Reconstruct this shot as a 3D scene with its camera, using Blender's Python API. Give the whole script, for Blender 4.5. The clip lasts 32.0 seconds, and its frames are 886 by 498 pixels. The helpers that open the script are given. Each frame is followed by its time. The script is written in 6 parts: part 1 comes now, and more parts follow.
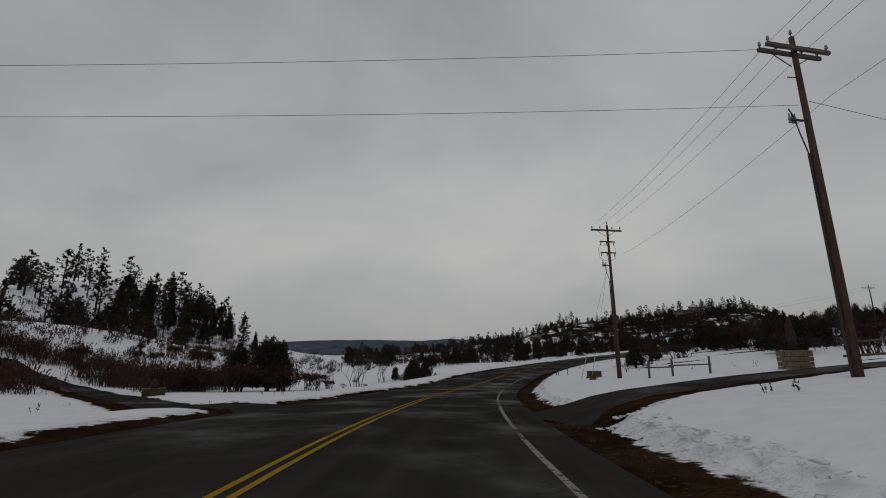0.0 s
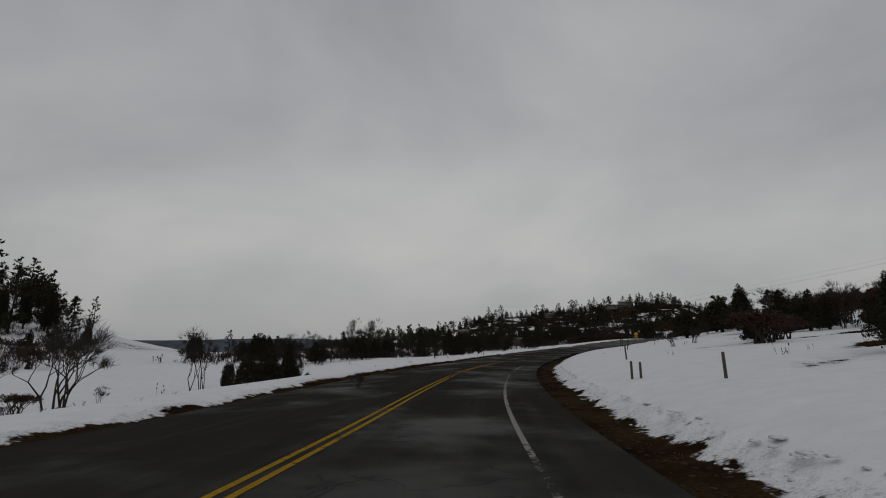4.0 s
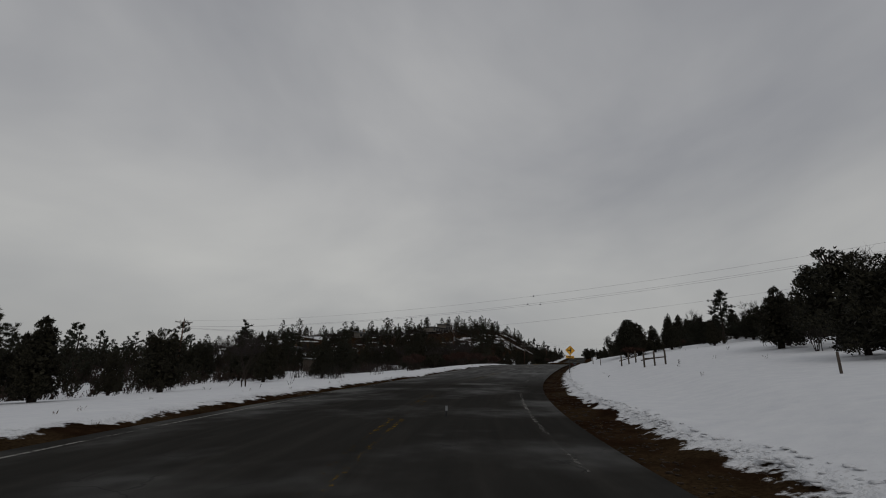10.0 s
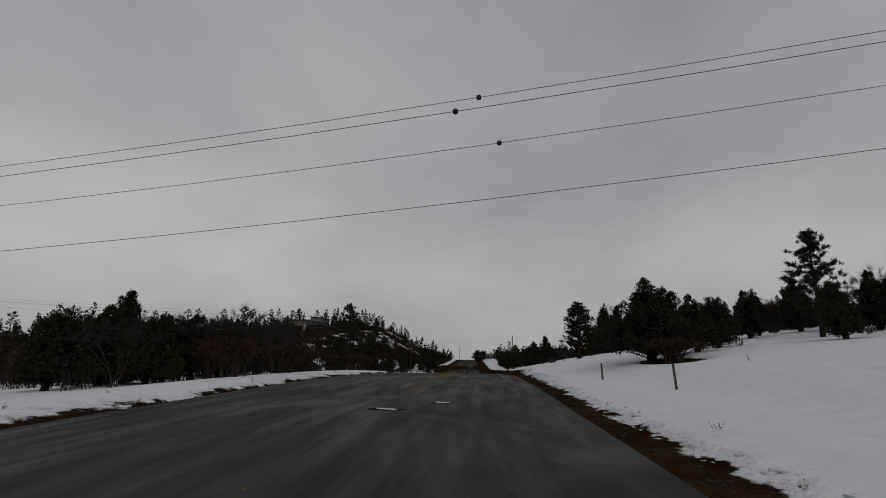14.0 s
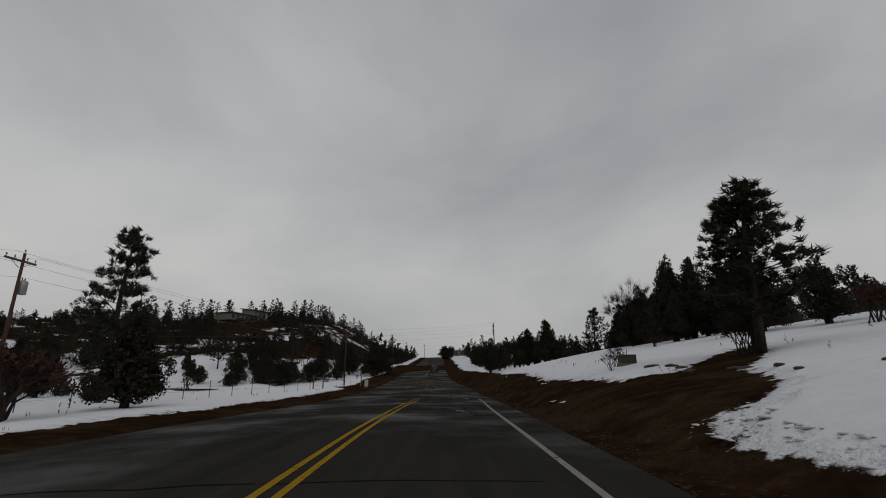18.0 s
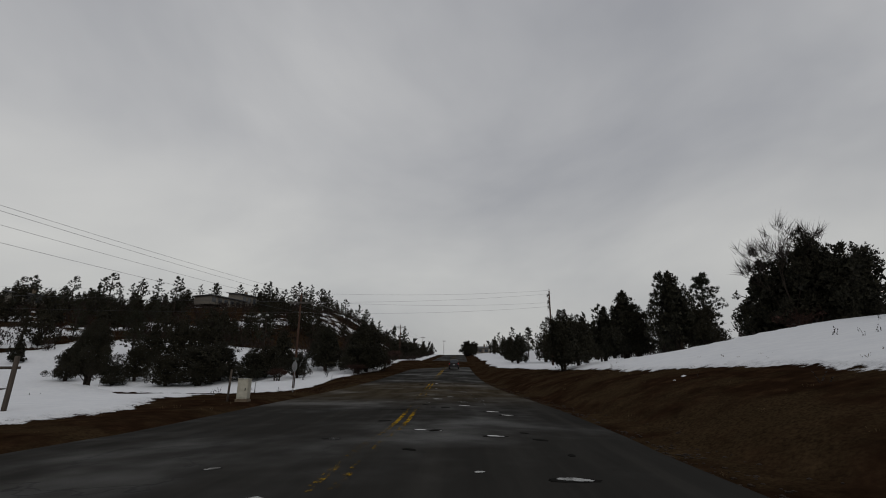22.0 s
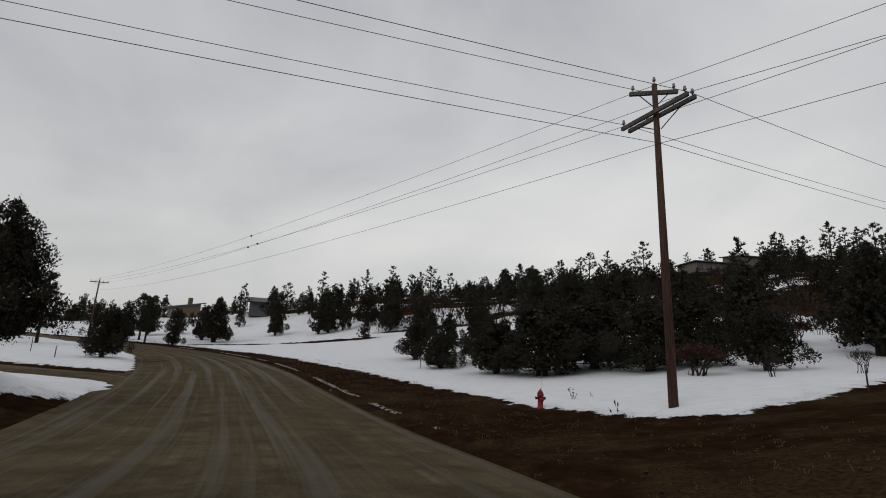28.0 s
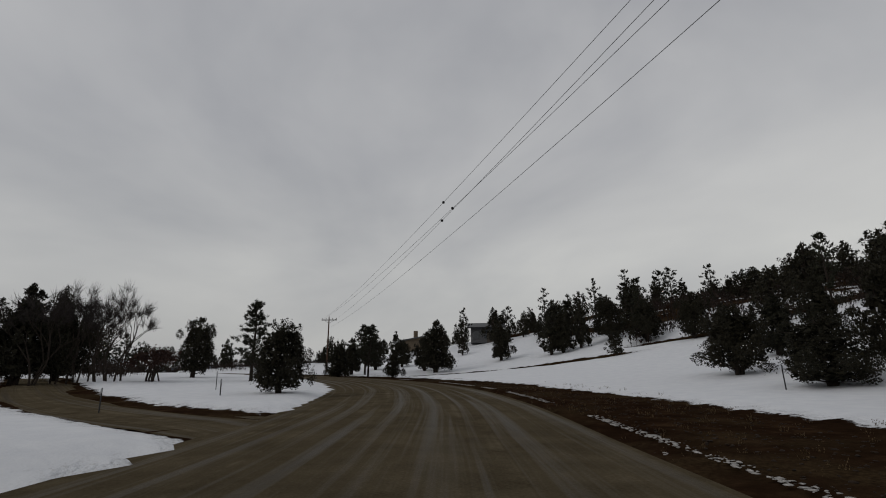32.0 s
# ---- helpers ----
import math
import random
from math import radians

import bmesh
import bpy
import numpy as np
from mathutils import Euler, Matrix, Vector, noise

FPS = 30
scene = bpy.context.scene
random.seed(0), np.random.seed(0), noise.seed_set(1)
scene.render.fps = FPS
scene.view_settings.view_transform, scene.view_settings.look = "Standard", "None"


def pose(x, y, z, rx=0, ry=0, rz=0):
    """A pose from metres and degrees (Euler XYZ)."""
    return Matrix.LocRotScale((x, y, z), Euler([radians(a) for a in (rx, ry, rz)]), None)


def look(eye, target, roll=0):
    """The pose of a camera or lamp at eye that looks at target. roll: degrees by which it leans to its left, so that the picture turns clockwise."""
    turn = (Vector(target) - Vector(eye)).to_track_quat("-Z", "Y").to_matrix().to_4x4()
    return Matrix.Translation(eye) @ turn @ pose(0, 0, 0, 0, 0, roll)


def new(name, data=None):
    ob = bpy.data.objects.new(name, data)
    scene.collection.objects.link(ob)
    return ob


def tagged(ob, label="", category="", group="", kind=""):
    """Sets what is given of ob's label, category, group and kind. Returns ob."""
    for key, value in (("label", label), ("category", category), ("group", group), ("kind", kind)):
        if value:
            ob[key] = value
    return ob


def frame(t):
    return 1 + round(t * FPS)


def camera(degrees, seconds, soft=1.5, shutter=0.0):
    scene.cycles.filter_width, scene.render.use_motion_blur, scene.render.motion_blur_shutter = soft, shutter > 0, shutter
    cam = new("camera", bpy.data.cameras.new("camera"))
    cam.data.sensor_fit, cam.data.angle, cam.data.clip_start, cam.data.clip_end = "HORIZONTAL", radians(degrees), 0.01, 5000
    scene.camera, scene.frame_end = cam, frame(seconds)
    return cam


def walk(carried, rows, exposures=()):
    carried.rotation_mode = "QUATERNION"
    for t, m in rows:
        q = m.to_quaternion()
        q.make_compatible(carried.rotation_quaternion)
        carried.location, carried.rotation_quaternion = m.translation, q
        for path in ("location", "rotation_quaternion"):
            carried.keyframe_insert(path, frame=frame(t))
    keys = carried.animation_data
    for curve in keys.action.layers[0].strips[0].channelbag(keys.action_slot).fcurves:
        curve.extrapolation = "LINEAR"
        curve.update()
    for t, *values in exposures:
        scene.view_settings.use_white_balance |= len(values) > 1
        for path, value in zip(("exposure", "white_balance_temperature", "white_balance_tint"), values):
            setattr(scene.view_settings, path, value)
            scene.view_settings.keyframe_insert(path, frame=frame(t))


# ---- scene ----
# ---- camera ----
cam = camera(87.4, 32.0, soft=1.0)
ROWS = [
    (0, -0.23, 0.27, 1.38, 0.04, 13.04, -0.32), (0.5, -0.17, 5.56, 1.22, -0.76, 13.01, -0.62),
    (1, 0.03, 10.87, 1.05, -1.53, 12.73, -0.44), (1.5, 0.37, 16.18, 0.86, -2.47, 12.51, -0.31),
    (2, 0.83, 21.44, 0.66, -3.77, 12.35, -0.36), (2.5, 1.40, 26.62, 0.45, -5.18, 12.39, -0.49),
    (3, 2.07, 31.69, 0.26, -6.58, 12.67, -0.54), (3.5, 2.86, 36.65, 0.09, -8.06, 12.94, -0.50),
    (4, 3.76, 41.52, -0.03, -9.41, 12.90, -0.53), (4.5, 4.78, 46.33, -0.10, -10.69, 12.94, -0.47),
    (6.5, 10.11, 65.84, 0.11, -16.22, 14.30, -1.10), (7, 11.80, 70.97, 0.22, -17.56, 14.60, -1.07),
    (7.5, 13.66, 76.19, 0.34, -19.23, 14.97, -0.88), (8, 15.71, 81.41, 0.46, -21.48, 15.21, -0.46),
    (8.5, 17.98, 86.56, 0.58, -24.60, 15.56, -0.22), (9, 20.45, 91.55, 0.73, -27.92, 15.68, -0.16),
    (9.5, 23.11, 96.35, 0.89, -30.41, 15.60, 0.09), (10, 25.97, 100.99, 1.08, -32.55, 15.93, 0.40),
    (10.5, 29.04, 105.48, 1.29, -35.28, 16.53, -0.22), (11, 32.31, 109.82, 1.51, -37.66, 16.77, -0.18),
    (11.5, 35.74, 114.02, 1.74, -39.71, 16.68, 0.34), (12, 39.31, 118.07, 1.98, -41.86, 16.90, 0.36),
    (12.5, 42.99, 121.94, 2.24, -43.43, 16.89, 0.32), (13, 46.74, 125.64, 2.51, -44.48, 16.57, 0.29),
    (13.5, 50.53, 129.18, 2.80, -45.28, 16.19, 0.72), (14, 54.36, 132.58, 3.11, -46.17, 16.14, 0.77),
    (14.5, 58.25, 135.93, 3.45, -47.17, 16.16, 0.69), (16.5, 74.82, 149.60, 4.74, -50.22, 16.27, 0.31),
    (17, 79.15, 153.11, 4.98, -50.83, 16.35, 0.54), (17.5, 83.48, 156.59, 5.16, -50.95, 16.16, 0.17),
    (18, 87.75, 160.02, 5.28, -50.41, 15.86, -0.59), (18.5, 91.93, 163.38, 5.36, -49.49, 15.68, -0.93),
    (19, 96.00, 166.68, 5.39, -48.95, 15.69, -0.84), (19.5, 99.94, 169.94, 5.40, -48.58, 15.61, -0.56),
    (20, 103.77, 173.17, 5.40, -48.11, 15.74, -0.32), (20.5, 107.48, 176.37, 5.39, -47.86, 15.16, -0.46),
    (21, 111.05, 179.50, 5.40, -47.68, 15.90, -0.27), (21.5, 114.47, 182.54, 5.42, -47.64, 15.64, 0.18),
    (22, 117.76, 185.46, 5.46, -47.64, 15.89, 0.38), (22.5, 120.93, 188.25, 5.53, -47.38, 16.12, 0.14),
    (23, 123.98, 190.91, 5.61, -47.12, 16.05, -0.03), (23.5, 126.94, 193.44, 5.71, -47.10, 15.83, 0.13),
    (24, 129.81, 195.89, 5.81, -47.51, 15.54, 0.02), (24.5, 132.61, 198.29, 5.90, -47.56, 15.53, -0.32),
    (25, 135.28, 200.71, 5.98, -45.94, 15.76, -1.01), (25.5, 137.68, 203.20, 6.04, -41.43, 16.04, -1.61),
    (26, 139.65, 205.81, 6.07, -33.37, 16.10, -1.47), (26.5, 141.02, 208.53, 6.07, -22.00, 15.67, -0.27),
    (27, 141.71, 211.32, 6.03, -8.87, 14.48, 1.65), (27.5, 141.73, 214.08, 5.95, 2.80, 12.37, 2.77),
    (28, 141.22, 216.68, 5.85, 12.38, 12.60, 2.66), (28.5, 140.39, 218.99, 5.72, 20.12, 11.45, 1.68),
    (29, 139.40, 221.00, 5.58, 26.69, 12.01, 0.40), (29.5, 138.39, 222.71, 5.44, 31.49, 12.03, -1.01),
    (30, 137.38, 224.21, 5.32, 34.19, 12.39, -2.69), (30.5, 136.39, 225.59, 5.22, 35.82, 15.14, -2.82),
    (31, 135.41, 226.92, 5.16, 37.35, 14.05, -1.33), (31.5, 134.43, 228.21, 5.13, 38.26, 14.80, -0.65),
    (32, 133.47, 229.48, 5.14, 38.41, 15.56, -0.66),
]

walk(cam, [(t, pose(x, y, z, 90 + pitch, 0, yaw) @ pose(0, 0, 0, 0, 0, roll)) for t, x, y, z, yaw, pitch, roll in ROWS],
     exposures=[(0, -0.08), (4, -0.07), (9, -0.13), (14, -0.12), (17, 0.02), (20, 0.1), (24.5, 0.22), (26.5, 0.2), (27, 0.23), (28, 0.54), (30, 0.46), (32, 0.16)])

# ---- light: overcast winter day ----
world = bpy.data.worlds.new("overcast_sky")
scene.world = world
world.use_nodes = True
wn, wl = world.node_tree.nodes, world.node_tree.links
wn.clear()
w_out = wn.new("ShaderNodeOutputWorld")
w_bg = wn.new("ShaderNodeBackground")
w_sky = wn.new("ShaderNodeTexSky")
w_sky.sky_type = "NISHITA"
w_sky.sun_disc = False
w_sky.sun_elevation, w_sky.sun_rotation = radians(38), radians(200)
w_sky.air_density, w_sky.dust_density = 1.0, 3.0
w_tc = wn.new("ShaderNodeTexCoord")
w_map = wn.new("ShaderNodeMapping")
w_map.inputs["Scale"].default_value = (1.0, 1.0, 1.7)
w_n1 = wn.new("ShaderNodeTexNoise")
w_n1.inputs["Scale"].default_value, w_n1.inputs["Detail"].default_value = 1.35, 5.0
w_n1.inputs["Roughness"].default_value, w_n1.inputs["Distortion"].default_value = 0.52, 0.35
w_ramp = wn.new("ShaderNodeValToRGB")
w_ramp.color_ramp.elements[0].position, w_ramp.color_ramp.elements[1].position = 0.28, 0.7
w_ramp.color_ramp.elements[0].color = (0.315, 0.322, 0.34, 1)
w_ramp.color_ramp.elements[1].color = (0.515, 0.515, 0.508, 1)
w_sep = wn.new("ShaderNodeSeparateXYZ")
w_low = wn.new("ShaderNodeValToRGB")
for w_k, (w_p, w_c) in enumerate(((0.0, (0.80, 0.80, 0.83)), (0.07, (0.96, 0.955, 0.94)), (0.22, (1.1, 1.095, 1.07)), (0.45, (0.97, 0.97, 0.985)), (0.75, (0.84, 0.845, 0.88)))):
    w_e = w_low.color_ramp.elements[w_k] if w_k in (0,) else w_low.color_ramp.elements.new(w_p)
    w_e.position, w_e.color = w_p, (*w_c, 1)
w_low.color_ramp.elements[5].color = (0.9, 0.9, 0.9, 1)
w_mul = wn.new("ShaderNodeVectorMath")
w_mul.operation = "MULTIPLY"
w_mix = wn.new("ShaderNodeMix")
w_mix.data_type = "RGBA"
w_mix.inputs["Factor"].default_value = 0.95
w_dim = wn.new("ShaderNodeVectorMath")
w_dim.operation = "SCALE"
w_dim.inputs["Scale"].default_value = 0.1
wl.new(w_tc.outputs["Generated"], w_map.inputs["Vector"])
wl.new(w_map.outputs["Vector"], w_n1.inputs["Vector"])
wl.new(w_n1.outputs["Fac"], w_ramp.inputs["Fac"])
wl.new(w_tc.outputs["Generated"], w_sep.inputs[0])
wl.new(w_sep.outputs["Z"], w_low.inputs["Fac"])
wl.new(w_ramp.outputs["Color"], w_mul.inputs[0])
wl.new(w_low.outputs["Color"], w_mul.inputs[1])
wl.new(w_sky.outputs["Color"], w_dim.inputs[0])
wl.new(w_dim.outputs["Vector"], w_mix.inputs["A"])
wl.new(w_mul.outputs["Vector"], w_mix.inputs["B"])
wl.new(w_mix.outputs["Result"], w_bg.inputs["Color"])
w_bg.inputs["Strength"].default_value = 0.92
wl.new(w_bg.outputs["Background"], w_out.inputs["Surface"])
sun = new("sun", bpy.data.lights.new("sun", "SUN"))
sun.data.energy, sun.data.angle, sun.data.color = 0.4, radians(25), (1.0, 0.97, 0.93)
sun.matrix_world = look((0, 0, 60), (40, 75, 0))


# ---- materials ----
def nodes_of(name, rough=0.85, metal=0.0, spec=0.3):
    m = bpy.data.materials.new(name)
    m.use_nodes = True
    n, l = m.node_tree.nodes, m.node_tree.links
    b = n["Principled BSDF"]
    b.inputs["Roughness"].default_value, b.inputs["Metallic"].default_value = rough, metal
    b.inputs["Specular IOR Level"].default_value = spec
    return m, n, l, b


def noise_of(n, l, vec, scale, detail=4.0, rough=0.55, distortion=0.0):
    t = n.new("ShaderNodeTexNoise")
    t.inputs["Scale"].default_value, t.inputs["Detail"].default_value = scale, detail
    t.inputs["Roughness"].default_value, t.inputs["Distortion"].default_value = rough, distortion
    if vec is not None:
        l.new(vec, t.inputs["Vector"])
    return t.outputs["Fac"]


def ramp_of(n, l, fac, stops):
    r = n.new("ShaderNodeValToRGB")
    e = r.color_ramp.elements
    while len(e) < len(stops):
        e.new(0.5)
    for k, (p, c) in enumerate(stops):
        e[k].position, e[k].color = p, (*c, 1)
    l.new(fac, r.inputs["Fac"])
    return r.outputs["Color"]


def mixed(n, l, fac, a, b, blend="MIX"):
    m = n.new("ShaderNodeMix")
    m.data_type, m.blend_type = "RGBA", blend
    for key, v in (("Factor", fac), ("A", a), ("B", b)):
        sock = [s for s in m.inputs if s.name == key and (s.type == "VALUE" if key == "Factor" else s.type == "RGBA")][0]
        if isinstance(v, (int, float)):
            sock.default_value = v
        elif isinstance(v, tuple):
            sock.default_value = (*v, 1)
        else:
            l.new(v, sock)
    return [s for s in m.outputs if s.type == "RGBA"][0]


def math_of(n, l, op, a, b=0.0, clamp=False):
    m = n.new("ShaderNodeMath")
    m.operation, m.use_clamp = op, clamp
    for k, v in enumerate((a, b)):
        if isinstance(v, (int, float)):
            m.inputs[k].default_value = v
        else:
            l.new(v, m.inputs[k])
    return m.outputs[0]


def step_of(n, l, v, lo, hi):
    r = n.new("ShaderNodeMapRange")
    r.interpolation_type = "SMOOTHSTEP"
    r.inputs["From Min"].default_value, r.inputs["From Max"].default_value = lo, hi
    l.new(v, r.inputs["Value"])
    return r.outputs["Result"]


def bump_of(n, l, b, height, strength=0.3, distance=0.02):
    u = n.new("ShaderNodeBump")
    u.inputs["Strength"].default_value, u.inputs["Distance"].default_value = strength, distance
    l.new(height, u.inputs["Height"])
    l.new(u.outputs["Normal"], b.inputs["Normal"])


def place_of(n):
    return n.new("ShaderNodeNewGeometry").outputs["Position"]


def plain(name, colour, rough=0.8, metal=0.0, vary=0.25, scale=6.0, spec=0.3, bump=0.15):
    """A surface of one colour with grain and stains at two scales, in the thing's own space."""
    m, n, l, b = nodes_of(name, rough, metal, spec)
    tc = n.new("ShaderNodeTexCoord").outputs["Object"]
    f1, f2 = noise_of(n, l, tc, scale, 5), noise_of(n, l, tc, scale * 7, 3)
    f = math_of(n, l, "ADD", math_of(n, l, "MULTIPLY", f1, 0.65), math_of(n, l, "MULTIPLY", f2, 0.35))
    lo, hi = tuple(c * (1 - vary) for c in colour), tuple(min(1, c * (1 + vary)) for c in colour)
    l.new(ramp_of(n, l, f, [(0.3, lo), (0.7, hi)]), b.inputs["Base Color"])
    bump_of(n, l, b, f2, bump, 0.01)
    return m


def foliage(name, dark, light, rough=0.75):
    m, n, l, b = nodes_of(name, rough, 0, 0.2)
    info = n.new("ShaderNodeObjectInfo").outputs["Random"]
    isl = n.new("ShaderNodeNewGeometry").outputs["Random Per Island"]
    c = ramp_of(n, l, isl, [(0.0, dark), (1.0, light)])
    l.new(mixed(n, l, math_of(n, l, "MULTIPLY", info, 0.45), c, tuple(0.6 * (a + e) * k for a, e, k in zip(dark, light, (1.1, 0.9, 0.7)))), b.inputs["Base Color"])
    return m


def stripes(name, dark, light, stretch=(1, 1, 0.08), scale=30.0, rough=0.85):
    """Bark or weathered timber with its grain along z."""
    m, n, l, b = nodes_of(name, rough, 0, 0.2)
    mp = n.new("ShaderNodeMapping")
    mp.inputs["Scale"].default_value = stretch
    l.new(n.new("ShaderNodeTexCoord").outputs["Object"], mp.inputs["Vector"])
    f = noise_of(n, l, mp.outputs["Vector"], scale, 5, 0.6)
    g = noise_of(n, l, n["Texture Coordinate"].outputs["Object"], 0.9, 3)
    c = ramp_of(n, l, f, [(0.3, dark), (0.7, light)])
    l.new(mixed(n, l, step_of(n, l, g, 0.45, 0.7), c, tuple(0.55 * a for a in light)), b.inputs["Base Color"])
    bump_of(n, l, b, f, 0.5, 0.02)
    return m


def ground_material():
    """Snow where the stored edge distance is above zero, bare soil and dead grass below it."""
    m, n, l, b = nodes_of("snow_and_soil", 0.8, 0, 0.0)
    pos = place_of(n)
    at = n.new("ShaderNodeAttribute")
    at.attribute_name = "edge"
    e = at.outputs["Fac"]
    big, mid, fine = noise_of(n, l, pos, 0.35, 4, 0.6), noise_of(n, l, pos, 1.6, 5, 0.65), noise_of(n, l, pos, 14.0, 4, 0.6)
    wob = math_of(n, l, "ADD", math_of(n, l, "MULTIPLY", math_of(n, l, "SUBTRACT", big, 0.5), 0.9),
                  math_of(n, l, "MULTIPLY", math_of(n, l, "SUBTRACT", mid, 0.5), 1.5))
    v = math_of(n, l, "ADD", e, wob)
    mask = step_of(n, l, v, -0.06, 0.1)
    snow = ramp_of(n, l, mid, [(0.25, (0.63, 0.645, 0.675)), (0.75, (0.73, 0.74, 0.755))])
    near = math_of(n, l, "MULTIPLY", math_of(n, l, "SUBTRACT", 1.0, step_of(n, l, v, 0.05, 0.9)), step_of(n, l, fine, 0.5, 0.72))
    snow = mixed(n, l, math_of(n, l, "MULTIPLY", near, 0.5), snow, (0.22, 0.19, 0.16))
    soil = ramp_of(n, l, mid, [(0.25, (0.009, 0.005, 0.003)), (0.55, (0.022, 0.012, 0.0068)), (0.8, (0.05, 0.03, 0.016))])
    grass = ramp_of(n, l, fine, [(0.3, (0.014, 0.010, 0.006)), (0.75, (0.08, 0.056, 0.029))])
    soil = mixed(n, l, math_of(n, l, "MULTIPLY", step_of(n, l, big, 0.42, 0.62), 0.55), soil, grass)
    # far ground: woodland tones with blue-grey distance haze painted into the colour
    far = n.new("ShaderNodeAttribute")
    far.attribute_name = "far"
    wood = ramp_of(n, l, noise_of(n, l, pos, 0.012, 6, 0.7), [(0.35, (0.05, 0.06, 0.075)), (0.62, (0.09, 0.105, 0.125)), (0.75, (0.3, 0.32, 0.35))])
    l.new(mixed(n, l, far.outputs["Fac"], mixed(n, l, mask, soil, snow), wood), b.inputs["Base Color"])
    rr = n.new("ShaderNodeMapRange")
    rr.inputs["To Min"].default_value, rr.inputs["To Max"].default_value = 0.92, 0.6
    l.new(mask, rr.inputs["Value"])
    l.new(rr.outputs["Result"], b.inputs["Roughness"])
    hgt = math_of(n, l, "ADD", math_of(n, l, "MULTIPLY", step_of(n, l, v, -0.1, 0.5), 2.0),
                  math_of(n, l, "ADD", math_of(n, l, "MULTIPLY", mid, 0.5), math_of(n, l, "MULTIPLY", fine, 0.22)))
    bump_of(n, l, b, hgt, 0.55, 0.09)
    return m


def mud_of(n, l, pos, colour, mid):
    """Brown mud that wheels have carried over both roads about the junction."""
    off, size = n.new("ShaderNodeVectorMath"), n.new("ShaderNodeVectorMath")
    off.operation, size.operation = "SUBTRACT", "LENGTH"
    off.inputs[1].default_value = (140.0, 208.5, 4.6)
    l.new(pos, off.inputs[0])
    l.new(off.outputs["Vector"], size.inputs[0])
    near = math_of(n, l, "SUBTRACT", 1.0, step_of(n, l, math_of(n, l, "ADD", size.outputs["Value"], math_of(n, l, "MULTIPLY", mid, 5.0)), 8.5, 19.0))
    tone = ramp_of(n, l, mid, [(0.3, (0.028, 0.0225, 0.0155)), (0.7, (0.062, 0.051, 0.036))])
    return mixed(n, l, near, colour, tone)


def asphalt_material():
    m, n, l, b = nodes_of("worn_asphalt", 0.7, 0, 0.0)
    pos = place_of(n)
    uv = n.new("ShaderNodeUVMap").outputs["UV"]
    sep = n.new("ShaderNodeSeparateXYZ")
    l.new(uv, sep.inputs[0])
    drawn = n.new("ShaderNodeMapping")
    drawn.inputs["Scale"].default_value = (1.0, 0.14, 1)
    l.new(uv, drawn.inputs["Vector"])
    big, mid, fine = noise_of(n, l, pos, 0.22, 4, 0.6), noise_of(n, l, drawn.outputs["Vector"], 1.5, 5, 0.6), noise_of(n, l, pos, 60.0, 3, 0.6)
    c = ramp_of(n, l, mid, [(0.28, (0.021, 0.0203, 0.019)), (0.55, (0.028, 0.027, 0.025)), (0.8, (0.038, 0.0365, 0.0335))])
    c = mixed(n, l, math_of(n, l, "MULTIPLY", fine, 0.3), c, (0.042, 0.04, 0.037), "MIX")
    # long streaks along the lanes
    mp = n.new("ShaderNodeMapping")
    mp.inputs["Scale"].default_value = (2.3, 0.05, 1)
    l.new(uv, mp.inputs["Vector"])
    lane = noise_of(n, l, mp.outputs["Vector"], 1.0, 4, 0.55)
    c = mixed(n, l, math_of(n, l, "MULTIPLY", step_of(n, l, lane, 0.46, 0.7), 0.3), c, (0.05, 0.047, 0.042))
    # cracks
    vo = n.new("ShaderNodeTexVoronoi")
    vo.feature = "DISTANCE_TO_EDGE"
    vo.inputs["Scale"].default_value = 0.55
    dist = n.new("ShaderNodeVectorMath")
    dist.operation = "ADD"
    nz = n.new("ShaderNodeTexNoise")
    nz.inputs["Scale"].default_value = 1.5
    l.new(pos, nz.inputs["Vector"])
    l.new(pos, dist.inputs[0])
    l.new(nz.outputs["Color"], dist.inputs[1])
    l.new(dist.outputs["Vector"], vo.inputs["Vector"])
    crack = math_of(n, l, "MULTIPLY", math_of(n, l, "SUBTRACT", 1.0, step_of(n, l, vo.outputs["Distance"], 0.004, 0.016)), step_of(n, l, big, 0.5, 0.62))
    c = mixed(n, l, math_of(n, l, "MULTIPLY", crack, 0.8), c, (0.013, 0.013, 0.013))
    l.new(mud_of(n, l, pos, c, mid), b.inputs["Base Color"])
    wet = step_of(n, l, big, 0.46, 0.68)
    # a stretch that is wet from melting snow
    run = math_of(n, l, "MULTIPLY", step_of(n, l, sep.outputs["Y"], 196, 214), math_of(n, l, "SUBTRACT", 1.0, step_of(n, l, sep.outputs["Y"], 238, 256)))
    wet = math_of(n, l, "MAXIMUM", wet, math_of(n, l, "MULTIPLY", run, step_of(n, l, mid, 0.25, 0.75)))
    l.new(math_of(n, l, "ADD", math_of(n, l, "MULTIPLY", wet, 0.045), math_of(n, l, "MULTIPLY", run, 0.09)), b.inputs["Specular IOR Level"])
    rr = n.new("ShaderNodeMapRange")
    rr.inputs["To Min"].default_value, rr.inputs["To Max"].default_value = 0.85, 0.5
    l.new(wet, rr.inputs["Value"])
    l.new(rr.outputs["Result"], b.inputs["Roughness"])
    bump_of(n, l, b, math_of(n, l, "SUBTRACT", math_of(n, l, "ADD", math_of(n, l, "MULTIPLY", fine, 0.4), mid), crack), 0.3, 0.02)
    return m


